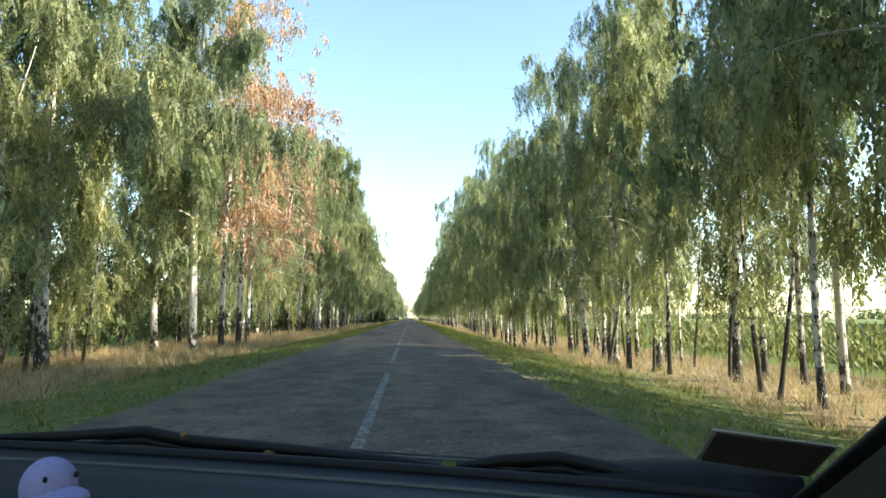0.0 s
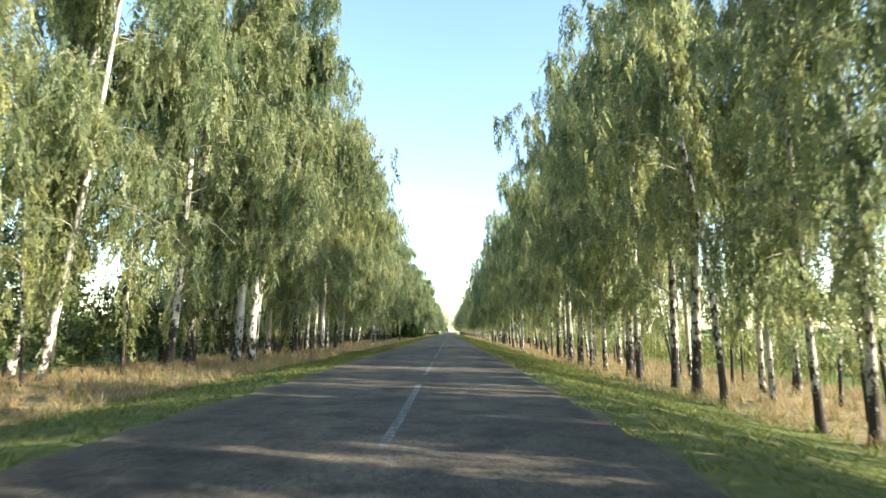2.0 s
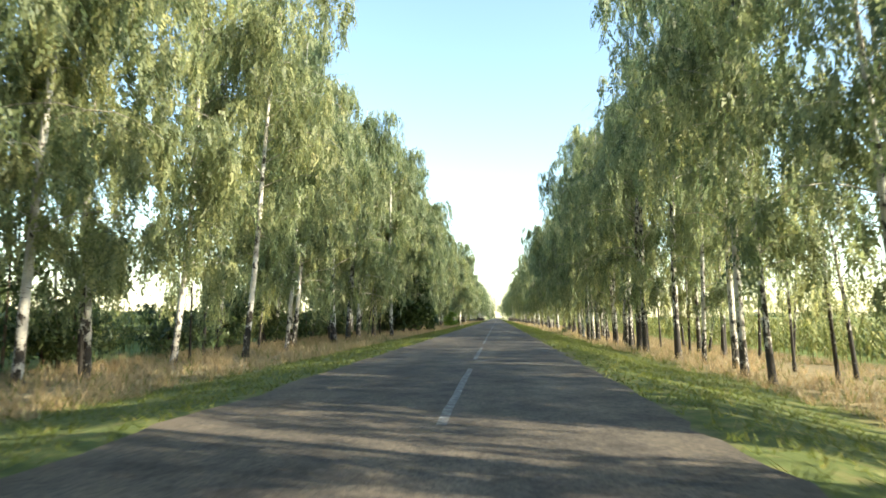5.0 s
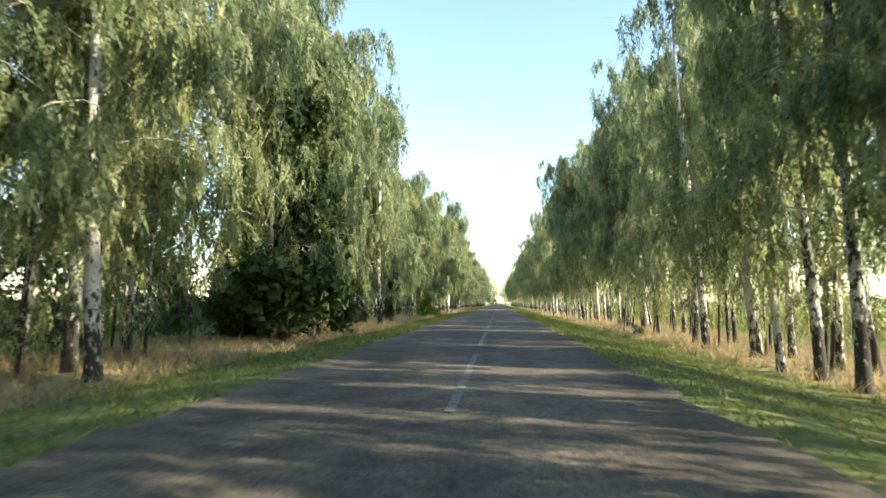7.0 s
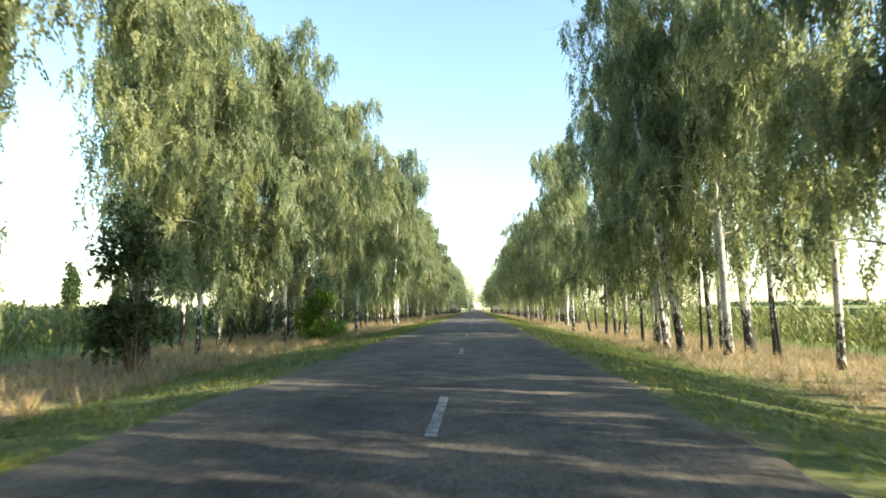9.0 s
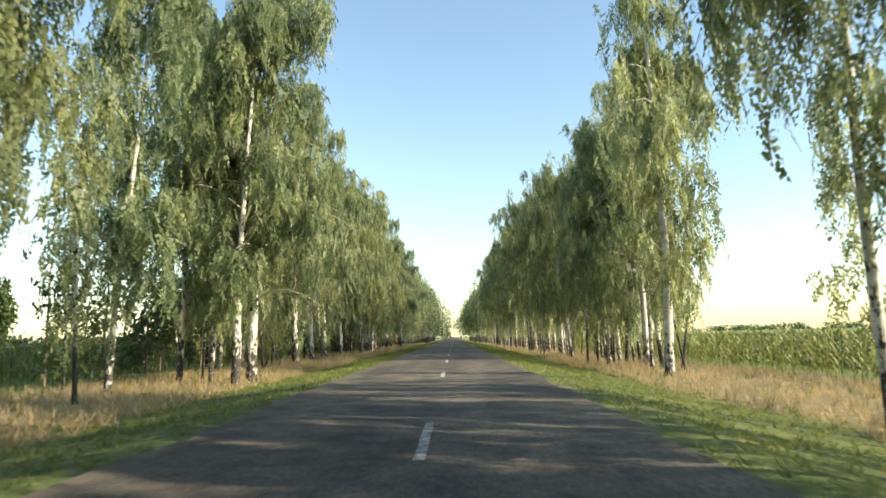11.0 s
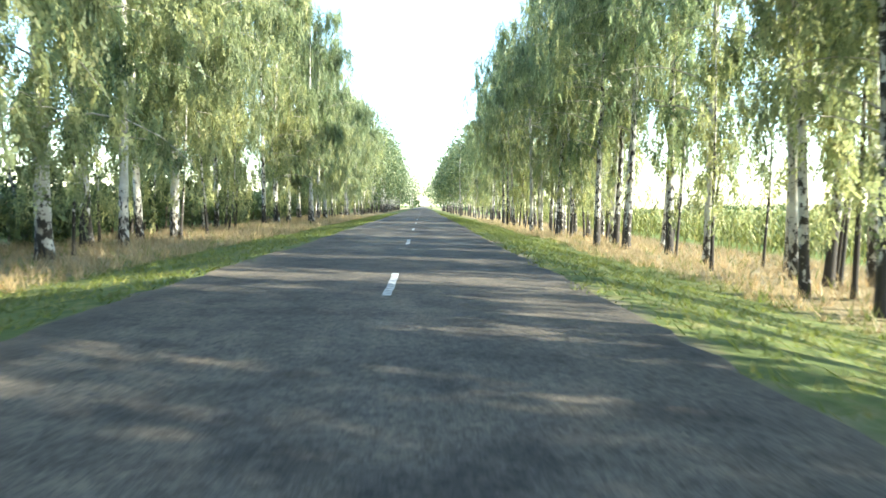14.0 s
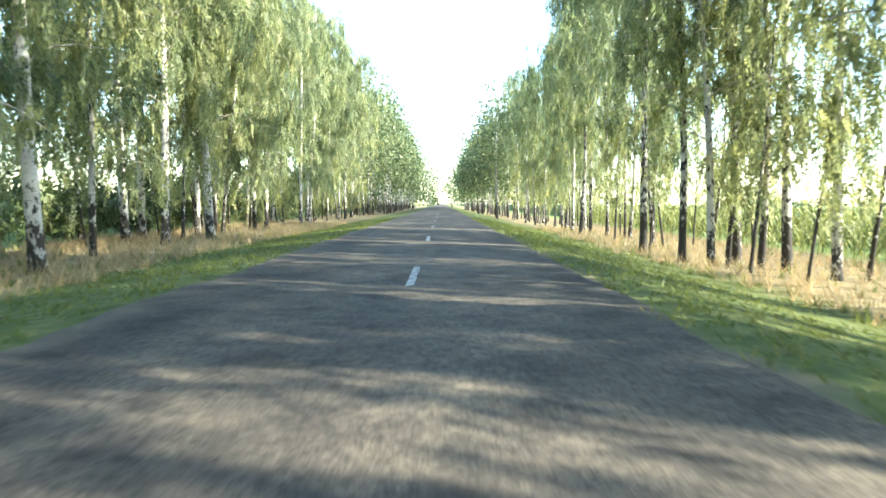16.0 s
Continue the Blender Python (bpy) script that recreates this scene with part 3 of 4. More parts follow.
grove([(-9.2, 265.2, 0, 1), (-13.2, 270.8, 2, 1), (-13.2, 274.4, 2, 1), (-13.1, 277.6, 3, 1), (-13.4, 287.3, 3, 1), (-9.4, 290.5, 3, 2), (-9.4, 292.8, 3, 2), (-11.9, 294.2, 3, 1), (-13.5, 294.2, 2, 1), (-12.3, 299.7, 0, 1), (-15.0, 304.1, -1, 1), (-17.0, 307.1, -1, 1), (-11.9, 311.7, 0, 2), (-16.5, 313.2, 0, 1)])
grove([(-14.4, 314.2, 0, 1), (-12.3, 319.1, 0, 2), (-16.6, 324.1, 0, 1), (-16.3, 328.5, -1, 1), (-13.8, 332.7, 0, 2), (-12.8, 337.2, 0, 2), (-11.2, 342.6, 0, 2), (-13.1, 343.3, 0, 2), (-13.3, 344.2, 0, 1), (-11.9, 347.3, 4, 2), (-10.9, 347.4, 0, 1), (-13.7, 349.8, 0, 1), (-10.8, 350.0, 0, 1), (-12.2, 355.4, 1, 2)])
grove([(-13.8, 361.2, 0, 2), (-12.4, 361.5, 0, 2), (-14.0, 366.8, 0, 2), (-12.6, 367.8, 3, 2), (-16.5, 371.4, 1, 1), (-16.0, 376.0, 1, 1), (-14.8, 378.8, 0, 1), (-15.3, 383.1, 0, 2), (-17.1, 386.9, 1, 1), (-16.3, 389.2, 0, 1), (-14.1, 392.9, 0, 2), (-13.5, 395.4, 0, 2), (-12.7, 396.9, 0, 2), (-10.6, 398.2, 0, 2)])
grove([(-11.8, 403.2, 0, 1), (-11.8, 409.1, 0, 2), (-16.1, 410.1, 0, 1), (-14.2, 410.4, 0, 2), (-15.1, 413.9, 0, 2), (-11.7, 414.4, 0, 2), (-13.4, 417.1, 0, 1), (-12.7, 419.2, 5, 1), (-14.1, 421.9, 0, 1), (-12.3, 424.4, 0, 1), (-12.4, 427.7, 0, 1), (-15.2, 432.0, 4, 1), (-11.8, 436.5, 0, 1), (-15.0, 439.3, 4, 1)])
grove([(-12.4, 443.2, 2, 1)])
grove([(-14.0, 217.5, 1, 1), (-16.2, 221.0, 0, 1), (-13.4, 226.5, 1, 1), (-16.4, 228.6, 0, 1), (-15.2, 223.8, 0, 2), (-13.0, 239.6, 0, 1), (-15.0, 242.0, 1, 1), (-12.8, 244.0, 0, 1), (-15.0, 247.0, 0, 1), (13.6, 243.0, -1, 1), (12.4, 247.4, -2, 1), (14.0, 250.2, 0, 1), (11.6, 254.0, -1, 2), (13.4, 258.2, 0, 1)])
# the rows go on beyond the end of the drive
onward = random.Random(33)
for i in range(9):
    y = 445.0 + 4.2 * i
    grove([(onward.uniform(10.6, 14.2), y + onward.uniform(-1, 1), onward.choice((0, 0, -2)), onward.choice((1, 1, 2))),
           (onward.uniform(-16.2, -11.6), y + onward.uniform(-1, 1), onward.choice((0, 0, 2)), onward.choice((1, 1, 2)))])
plant(LEAFY[2][0], 11.9, 296.6, 1.2, 1.0, 0, "broad birch with white bark and drooping green leaves", "birches along the road")
plant(LEAFY[2][0], -9.8, 222.5, 1.0, 2.5, 0, "broad birch with white bark and drooping green leaves", "birches along the road")
plant(LEAFY[2][2], 13.2, 233.5, 0.95, 2.5, 0, "broad birch with white bark and drooping green leaves", "birches along the road")
plant(LEAFY[2][1], 12.6, 228.4, 0.85, 2.0, 0, "tall birch with white bark and drooping green leaves", "birches along the road")

plant(LEAFY[1][0], 13.6, 161.5, 1.0, 2.0, 0, "tall birch with white bark and drooping green leaves", "birches along the road")
plant(LEAFY[1][1], 13.6, 238.0, 1.0, 1.0, 0, "tall birch with white bark and drooping green leaves", "birches along the road")

# added second belt row, unseen beside and behind the start, shading road and left
shade_row_rng = random.Random(91)
for i in range(13):
    plant(shade_row_rng.choice(LEAFY[1]), shade_row_rng.uniform(14.2, 16.0), -24.0 + 3.2 * i + shade_row_rng.uniform(-0.8, 0.8), shade_row_rng.uniform(0.9, 1.1), shade_row_rng.uniform(0, 6.28), shade_row_rng.uniform(-2, 2),
          "tall birch with white bark and drooping green leaves", "birches along the road")
for spare in [q for q in (*sum(CLEAR, []), *sum(LEAFY, []), *sum(OPEN, [])) if q not in used]:
    for ob in (*spare.children, spare):
        bpy.data.objects.remove(ob)

# ---- leaf masses, bushes and far rows ----
def leaf_cloud(rng, centres, count, size):
    """Loose triangles scattered over blobs (x, y, z, radius, half height)."""
    c = np.array(centres)
    w = c[:, 3] ** 2
    pick = rng.choice(len(c), count, p=w / w.sum())
    d = np.clip(rng.normal(size=(count, 3)), -1.7, 1.7) * 0.6
    p = c[pick, :3] + d * np.stack([c[pick, 3], c[pick, 3], c[pick, 4]], 1)
    a = rng.normal(size=(count, 3))
    a /= np.linalg.norm(a, axis=1)[:, None]
    b = np.cross(a, rng.normal(size=(count, 3)))
    b /= np.linalg.norm(b, axis=1)[:, None]
    s = (size * rng.uniform(0.6, 1.4, count))[:, None]
    v = np.stack([p - b * s * 0.45, p + b * s * 0.45, p + a * s], 1).reshape(-1, 3)
    return v, np.arange(count * 3).reshape(-1, 3)


def leaf_object(name, v, f, mat, parent=None):
    return mesh_object(name, v.tolist(), f.tolist(), [mat], parent)


def bush(x, y, width, height, leaves, label, seed, mat=M_BUSH_CUT, stem=0.3, size=0.3):
    rg = np.random.default_rng(seed)
    rr = random.Random(seed)
    root = new("bush")
    root.location = (x, y, rolling(x, y) - 0.03)
    verts, faces = [], []
    blobs = []
    for k in range(18):
        a = rr.uniform(0, 6.28)
        h = rr.uniform(0.12 + stem * 0.6, 0.93) if k < 12 or stem > 0.15 else rr.uniform(0.1, 0.35)
        q = rr.uniform(0.1, 0.5) * width * (1.05 - 0.75 * h)
        tip = Vector((math.cos(a) * q, math.sin(a) * q, h * height))
        tube(verts, faces, [Vector((math.cos(a) * 0.1, math.sin(a) * 0.1, -0.1)), tip * 0.5 + Vector((0, 0, 0.1)), tip], [min(0.06, 0.03 * height / 4 + 0.015), 0.03, 0.01], 5)
        blobs.append((tip.x, tip.y, tip.z, width * rr.uniform(0.1, 0.24), height * rr.uniform(0.06, 0.14)))
    mesh_object("stem_clump", verts, faces, [M_TWIG], root, smooth=True)
    v, f = leaf_cloud(rg, blobs, leaves, size)
    leaf_object("foliage", v, f, mat, root)
    return tagged(root, label, "bush")


bush(-10.2, 199.0, 6.6, 13.0, 9000, "dark dense broadleaf tree with foliage down to the ground", 31, M_BUSH, stem=0.0, size=0.45)
bush(-13.6, 200.5, 4.4, 6.5, 3600, "dark dense broadleaf shrub beside the road", 32, stem=0.0, size=0.42)
for k, (x, y, h) in enumerate(((-14.4, 206.5, 6.0), (-13.8, 212.0, 7.0), (-14.6, 218.0, 6.0), (-13.4, 224.0, 6.2))):
    bush(x, y, 4.2, h, 3000, "dark dense broadleaf shrub among the birch trunks", 41 + k, stem=0.0, size=0.4)
bush(-11.0, 235.0, 3.6, 5.6, 3400, "dark small bushy tree with leaves to the ground", 33, stem=0.0, size=0.3)
bush(-8.8, 252.5, 3.2, 3.2, 2600, "bright green leafy bush at the edge of the trees", 34, M_BUSH_LIGHT, 0.0, 0.3)
bush(12.6, 232.0, 1.1, 0.7, 500, "low bush in the dry grass", 35, stem=0.1, size=0.16)
bush(-16.0, 362.0, 3.0, 3.4, 2600, "green bush among the birch trunks", 36, stem=0.0)
bush(10.4, 213.0, 1.2, 0.7, 500, "low bush in the dry grass", 37, stem=0.1, size=0.16)

# slender young birches between and behind the old ones, too many to count
young_rng = random.Random(77)
yv, yf, lv, lf = [], [], [], []
for y0, y1, lo, hi, gap in ((-6, 226, 10.5, 15.2, 2.3), (238, 276, 11.5, 14.0, 5.0), (297, 500, 10.8, 15.0, 2.4), (-6, 34, -18.0, -12.0, 2.2), (46, 180, -18.5, -12.5, 2.8), (182, 231, -18.0, -12.0, 2.3), (246, 282, -17.5, -12.0, 3.0), (288, 500, -17.5, -11.8, 2.3)):
    y = y0 + 0.0
    while y < y1:
        y += gap * young_rng.uniform(0.5, 1.5)
        x, h = young_rng.uniform(lo, hi), young_rng.uniform(10.0, 14.0)
        foot = Vector((x, y, rolling(x, y) - 0.15))
        lean = Vector((young_rng.gauss(0, 0.05), young_rng.gauss(0, 0.05), 1)) * h
        bow = Vector((young_rng.gauss(0, 0.25), young_rng.gauss(0, 0.25), 0))
        stem = [foot + lean * g + bow * math.sin(3.1 * g) for g in (0, 0.05, 0.3, 0.6, 1.0)]
        r = young_rng.uniform(0.055, 0.1)
        tube(yv, yf, stem, [r * 1.4, r, r * 0.8, r * 0.5, 0.01], 6)
        for k in range(40 if x > 0 else 48):
            g = young_rng.uniform(0.24 if x > 0 else 0.18, 1.0)
            reach = young_rng.uniform(0.2, 1.7) * (1.15 - g)
            a = young_rng.uniform(0, 6.28)
            p = foot + lean * g + Vector((math.cos(a) * reach, math.sin(a) * reach, 0.2))
            hang = young_rng.uniform(0.5, 1.8)
            for q in range(14):
                c = p + Vector((young_rng.gauss(0, 0.1), young_rng.gauss(0, 0.1), -hang * q / 14))
                d = Vector((young_rng.gauss(0, 0.34), young_rng.gauss(0, 0.34), -1)).normalized()
                e = d.cross(Vector((young_rng.gauss(0, 1), young_rng.gauss(0, 1), 0.3))).normalized() * 0.11
                n = len(lv)
                lv += [c - e, c + e, c + d * 0.6]
                lf.append((n, n + 1, n + 2))
young = mesh_object("young_birches", yv, yf, [M_BARK], smooth=True)
tagged(young, "slender young birches between the old trunks", "trees", kind="stuff")
mesh_object("young_crowns", lv, lf, [M_LEAF], young)

# undergrowth and back rows behind the birches on the left
under_rng = np.random.default_rng(17)
under_py = random.Random(17)
uv, uf, blobs = [], [], []
for y0, y1, tall in ((-12, 40, 6.0), (40, 72, 4.5), (72, 140, 5.0), (140, 184, 2.8), (184, 231, 6.5), (256, 275, 3.4), (288, 345, 7.0), (345, 440, 3.0), (440, 640, 5.0)):
    y = float(y0)
    while y < y1:
        y += under_py.uniform(1.6, 3.2)
        x = under_py.uniform(-19.0, -15.8)
        h = tall * under_py.uniform(0.6, 1.15)
        tube(uv, uf, [Vector((x, y, -0.5)), Vector((x + under_py.gauss(0, 0.2), y, h * 0.5)), Vector((x, y, h * 0.9))], [0.07, 0.05, 0.015], 5)
        for k in range(6):
            g = (k + 0.5) / 6
            blobs.append((x + under_py.gauss(0, 0.5), y + under_py.gauss(0, 0.6), -0.3 + g * h, 1.0 * math.sin(0.5 + 2.2 * g) + 0.25, h * 0.13))
under_v, under_f = leaf_cloud(under_rng, blobs, 90000, 0.5)
under = mesh_object("undergrowth", uv, uf, [M_TWIG], smooth=True)
tagged(under, "dark green saplings and shrubs behind the birches", "undergrowth", kind="stuff")
leaf_object("sapling_leaves", under_v, under_f, M_BUSH_CUT, under)

# far end of the avenue, too dense to count
far_rng = np.random.default_rng(8)
far_py = random.Random(8)
tv, tf, blobs = [], [], []
y = 480.0
end_trees = [(-4.3, 640.0, 23.0), (-5.6, 652.0, 21.0), (-4.8, 664.0, 16.0), (4.9, 676.0, 14.0), (5.6, 690.0, 16.0), (-5.2, 700.0, 15.0)]
while y < 645:
    y += far_py.uniform(3.0, 5.0)
    pair = [(s * 1.0, (11.4 if s > 0 else -11.8) + far_py.uniform(-2.4, 2.4), y + far_py.uniform(-1.5, 1.5), far_py.uniform(15, 20) * (1.0 if s > 0 else 1.2)) for s in (1, 1, -1, -1)]
    if y >= 645:
        pair = [(0.0, a, b, c) for a, b, c in end_trees]
    for side, x, q, h in pair:
        z0 = rolling(x, q)
        tube(tv, tf, [Vector((x, q, z0 - 0.1)), Vector((x + far_py.gauss(0, 0.3), q, h * 0.5)), Vector((x, q, h * 0.95))], [0.17, 0.11, 0.02], 5)
        for k in range(9):
            g = k / 8
            blobs.append((x + far_py.gauss(0, 1.2) - side * 0.6, q + far_py.gauss(0, 1.0), 3.6 + g * (h - 4.4), 2.7 * math.sin(0.5 + 2.3 * (1 - g)) + 0.5, 1.9))
for k in range(14):  # the last crowns meet over the road
    blobs.append((far_py.uniform(-6, 6), far_py.uniform(672, 704), far_py.uniform(6.0, 11.5), 2.3, 1.9))
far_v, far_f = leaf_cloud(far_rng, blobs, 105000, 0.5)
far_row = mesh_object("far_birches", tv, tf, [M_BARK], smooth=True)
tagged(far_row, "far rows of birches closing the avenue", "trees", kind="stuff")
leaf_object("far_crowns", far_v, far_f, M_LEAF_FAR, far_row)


# ---- grass ----
def blades(rng, xs, ys, height, width, per, lean):
    """Upright narrow triangles, a few to a tuft."""
    n = len(xs)
    z = np.array([rolling(a, b) - 0.035 for a, b in zip(xs, ys)])
    base = np.repeat(np.stack([xs, ys, z], 1), per, 0) + np.concatenate([rng.normal(0, 0.05, (n * per, 2)), np.zeros((n * per, 1))], 1)
    a = rng.uniform(0, 2 * np.pi, n * per)
    h = height * rng.uniform(0.5, 1.3, n * per)
    side = np.stack([np.cos(a), np.sin(a), np.zeros(n * per)], 1) * (width * rng.uniform(0.6, 1.4, n * per))[:, None]
    tip = base + np.stack([rng.normal(0, lean, n * per) * h, rng.normal(0, lean, n * per) * h, h], 1)
    v = np.stack([base - side, base + side, tip], 1).reshape(-1, 3)
    return v, np.arange(n * per * 3).reshape(-1, 3)


gr = np.random.default_rng(4)


def scatter(count, lo, hi, y0=-8.0, y1=440.0):
    s = np.where(gr.random(count) < 0.5, 1, -1)
    return s * gr.uniform(lo, hi, count), gr.uniform(y0, y1, count)


xs, ys = scatter(78000, 2.9, 10.0)
edge = np.array([(3.1 if a > 0 else 3.5) + 0.4 * noise.noise(Vector((0.0 if a > 0 else 9.0, b * 0.45, 2.0))) for a, b in zip(xs, ys)])
xs, ys = xs[np.abs(xs) > edge], ys[np.abs(xs) > edge]
v, f = blades(gr, xs, ys, 0.12, 0.012, 4, 0.9)
tagged(leaf_object("verge_grass", v, f, M_GRASS), "short green mown grass on the verges", "grass", kind="stuff")
xs, ys = scatter(38000, 7.6, 17.0)
keep = np.array([(a < 0 or a > 9.0 + 0.7 * noise.noise(Vector((0.0, b * 0.3, 5.0)))) and noise.noise(Vector((a * 0.25, b * 0.15, 7.0))) > -0.48 for a, b in zip(xs, ys)])
v, f = blades(gr, xs[keep], ys[keep], 0.46, 0.012, 7, 0.5)
tagged(leaf_object("dry_grass", v, f, M_DRY), "tall dry straw-coloured grass under the birches", "grass", kind="stuff")
xs, ys = scatter(6500, 8.6, 18.0)
v, f = blades(gr, xs, ys, 0.38, 0.016, 6, 0.45)
tagged(leaf_object("weeds", v, f, M_GRASS), "green weeds among the dry grass", "grass", kind="stuff")


# ---- maize fields ----
def maize(xs, ys, tall):
    n = len(xs)
    z = np.array([rolling(a, b) for a, b in zip(xs, ys)])
    foot = np.stack([xs, ys, z], 1)
    out = []
    h = tall * gr.uniform(0.85, 1.12, n)
    for k in range(8):
        a = gr.uniform(0, 2 * np.pi, n)
        d = np.stack([np.cos(a), np.sin(a), np.zeros(n)], 1)
        e = np.stack([-np.sin(a), np.cos(a), np.zeros(n)], 1) * 0.07
        start = foot + np.stack([np.zeros(n), np.zeros(n), h * (0.08 + 0.1 * k)], 1)
        bend = start + d * 0.3 + np.stack([np.zeros(n), np.zeros(n), h * 0.16], 1)
        end = start + d * 0.62 - np.stack([np.zeros(n), np.zeros(n), h * 0.02], 1)
        out.append(np.stack([start, bend - e, bend + e], 1))
        out.append(np.stack([bend - e, end, bend + e], 1))
    w = np.zeros((n, 3))
    w[:, 0] = 0.03
    top = foot + np.stack([np.zeros(n), np.zeros(n), h * 1.08], 1)
    out.append(np.stack([foot - w, foot + w, top], 1))
    v = np.concatenate(out).reshape(-1, 3)
    return v, np.arange(len(v)).reshape(-1, 3)


for side, x0, tall, words in ((1, 17.5, 2.3, "field of light green maize beyond the birches"), (-1, -19.5, 2.6, "field of tall green maize beyond the birches")):
    gx, gy = np.meshgrid(x0 + side * np.arange(0, 8) * 1.1, np.arange(-10, 470, 0.9))
    gx = gx.ravel() + gr.normal(0, 0.15, gx.size)
    gy = gy.ravel() + gr.normal(0, 0.2, gy.size)
    v, f = maize(gx, gy, tall)
    tagged(leaf_object("maize_field", v, f, M_CROP), words, "crop field", kind="stuff")
    # closed canopy of the field further out
    out_x = [x0 + side * d for d in (7.4, 8.6, 11, 15, 22, 32, 50, 80, 130, 220, 420)]
    canopy_ys = [float(q) for q in range(-40, 520, 4)] + [560, 640, 760, 1000, 1300]
    if side < 0:
        out_x.reverse()
    strip("maize_canopy", lambda q: out_x, canopy_ys, lambda a, b, t=tall, e=x0 + side * 7.6, k=side, d=(-1.0 if side > 0 else -0.65): d - 0.2 if (a - e) * k < 0 else d + t * (0.9 if k > 0 else 0.72) + 0.25 * noise.noise(Vector((a * 0.8, b * 0.5, 0))), M_FIELD,
          "even tops of a wide maize field", "field")

# ---- distant woods and poplars ----
blobs = []
for k in range(260):
    side = 1 if k % 2 else -1
    q = far_py.uniform(-100, 1500)
    blobs.append((side * far_py.uniform(430, 520), q, far_py.uniform(2, 4.5), far_py.uniform(6, 12), far_py.uniform(4, 7)))
for k in range(90):
    q = far_py.uniform(6, 190) * (1 if k % 2 else -1)
    blobs.append((q, far_py.uniform(915, 960), far_py.uniform(2, 8.5), far_py.uniform(4, 8), far_py.uniform(3, 5)))
v, f = leaf_cloud(far_rng, blobs, 38000, 2.2)
tagged(leaf_object("distant_woods", v, f, M_BUSH), "low dark woods along the horizon", "woods", kind="stuff")


def poplar(x, y, height, seed):
    root = new("poplar_tree")
    root.location = (x, y, -0.4)
    verts, faces = [], []
    tube(verts, faces, [Vector((0, 0, -0.1)), Vector((0, 0, height * 0.5)), Vector((0, 0, height * 0.95))], [0.4, 0.25, 0.05], 6)
    mesh_object("trunk", verts, faces, [M_TWIG], root, smooth=True)
    rr = random.Random(seed)
    bl = [(rr.gauss(0, 0.3), rr.gauss(0, 0.3), height * (0.14 + 0.09 * k), height * 0.1 * math.sin(0.6 + 2.2 * k / 9) + 0.4, height * 0.08) for k in range(10)]
    v, f = leaf_cloud(np.random.default_rng(seed), bl, 2600, 0.7)
    leaf_object("crown", v, f, M_BUSH, root)
    return tagged(root, "tall narrow poplar far across the field", "tree", "poplars across the field")


for k, (x, y, h) in enumerate([(-118, 395, 16), (-106, 400, 15), (-101, 404, 17), (-150, 300, 18), (-95, 260, 12)]):
    poplar(x, y, h, 60 + k)


# ---- the car that the drive starts from ----
M_DASH = plain("dark_blue_grey_dash_plastic", (0.0125, 0.016, 0.023), 0.6, 90, 0.15)
M_TRIM = plain("grey_pillar_trim", (0.09, 0.092, 0.09), 0.7, 60, 0.12)
M_BLACK = plain("black_rubber", (0.007, 0.007, 0.008), 0.6, 50, 0.2)
M_COWL = plain("weathered_black_plastic", (0.007, 0.007, 0.008), 0.75, 30, 0.3)
M_BODY = plain("dark_car_paint", (0.035, 0.04, 0.05), 0.3, 20, 0.08)
M_TYRE = plain("tyre_rubber", (0.02, 0.02, 0.02), 0.85, 30, 0.2)
M_RIM = plain("grey_steel_rim", (0.35, 0.35, 0.36), 0.4, 30, 0.1, 0.8)
M_PLUSH = plain("violet_blue_plush", (0.27, 0.27, 0.5), 0.95, 160, 0.12)
M_PLUSH_WHITE = plain("white_plush", (0.75, 0.74, 0.72), 0.95, 160, 0.12)
M_EYE = plain("black_bead", (0.01, 0.01, 0.01), 0.2, 20, 0.1)
M_CARD = plain("dark_brown_card", (0.035, 0.029, 0.025), 1.0, 50, 0.2)
M_EDGE = plain("pale_card_edge", (0.3, 0.29, 0.26), 0.9, 50, 0.1)
M_GREEN = plain("yellow_green_leaf", (0.13, 0.16, 0.03), 0.8, 40, 0.2)
M_RUST = plain("brown_dry_leaf", (0.22, 0.11, 0.05), 0.8, 40, 0.35)

car = new("car")
SEAT = pose(0.50, 0.13, 1.30, 0, 0, -0.6)
car.matrix_basis = SEAT
tagged(car, "dark hatchback standing on the asphalt with open windscreen", "car")


def cowl_y(x):
    return 0.985 - 0.30 * x - 0.08 * x * x


def loft(name, sections, mat, parent, label="", closed=True, caps=True, smooth=True):
    """A skin over cross-sections that have the same number of points."""
    n = len(sections[0])
    verts = [p for sec in sections for p in sec]
    faces = []
    for i in range(len(sections) - 1):
        for k in range(n if closed else n - 1):
            k2 = (k + 1) % n
            faces.append((i * n + k, i * n + k2, (i + 1) * n + k2, (i + 1) * n + k))
    if caps and closed:
        faces += [tuple(range(n - 1, -1, -1)), tuple((len(sections) - 1) * n + k for k in range(n))]
    ob = mesh_object(name, verts, faces, [mat], parent, label, smooth=smooth)
    return ob


def pipe(name, pts, radii, mat, parent, label="", sides=8):
    verts, faces = [], []
    tube(verts, faces, [Vector(p) for p in pts], radii, sides)
    return mesh_object(name, verts, faces, [mat], parent, label, smooth=True)


def slab(name, lo, hi, mat, parent, label="", bevel=0.03):
    bm = bmesh.new()
    bmesh.ops.create_cube(bm, size=1.0)
    for v in bm.verts:
        v.co = Vector([lo[k] + (v.co[k] + 0.5) * (hi[k] - lo[k]) for k in range(3)])
    bmesh.ops.bevel(bm, geom=bm.edges[:], offset=bevel, segments=2, affect="EDGES")
    return part(name, bm, mat, parent, label)


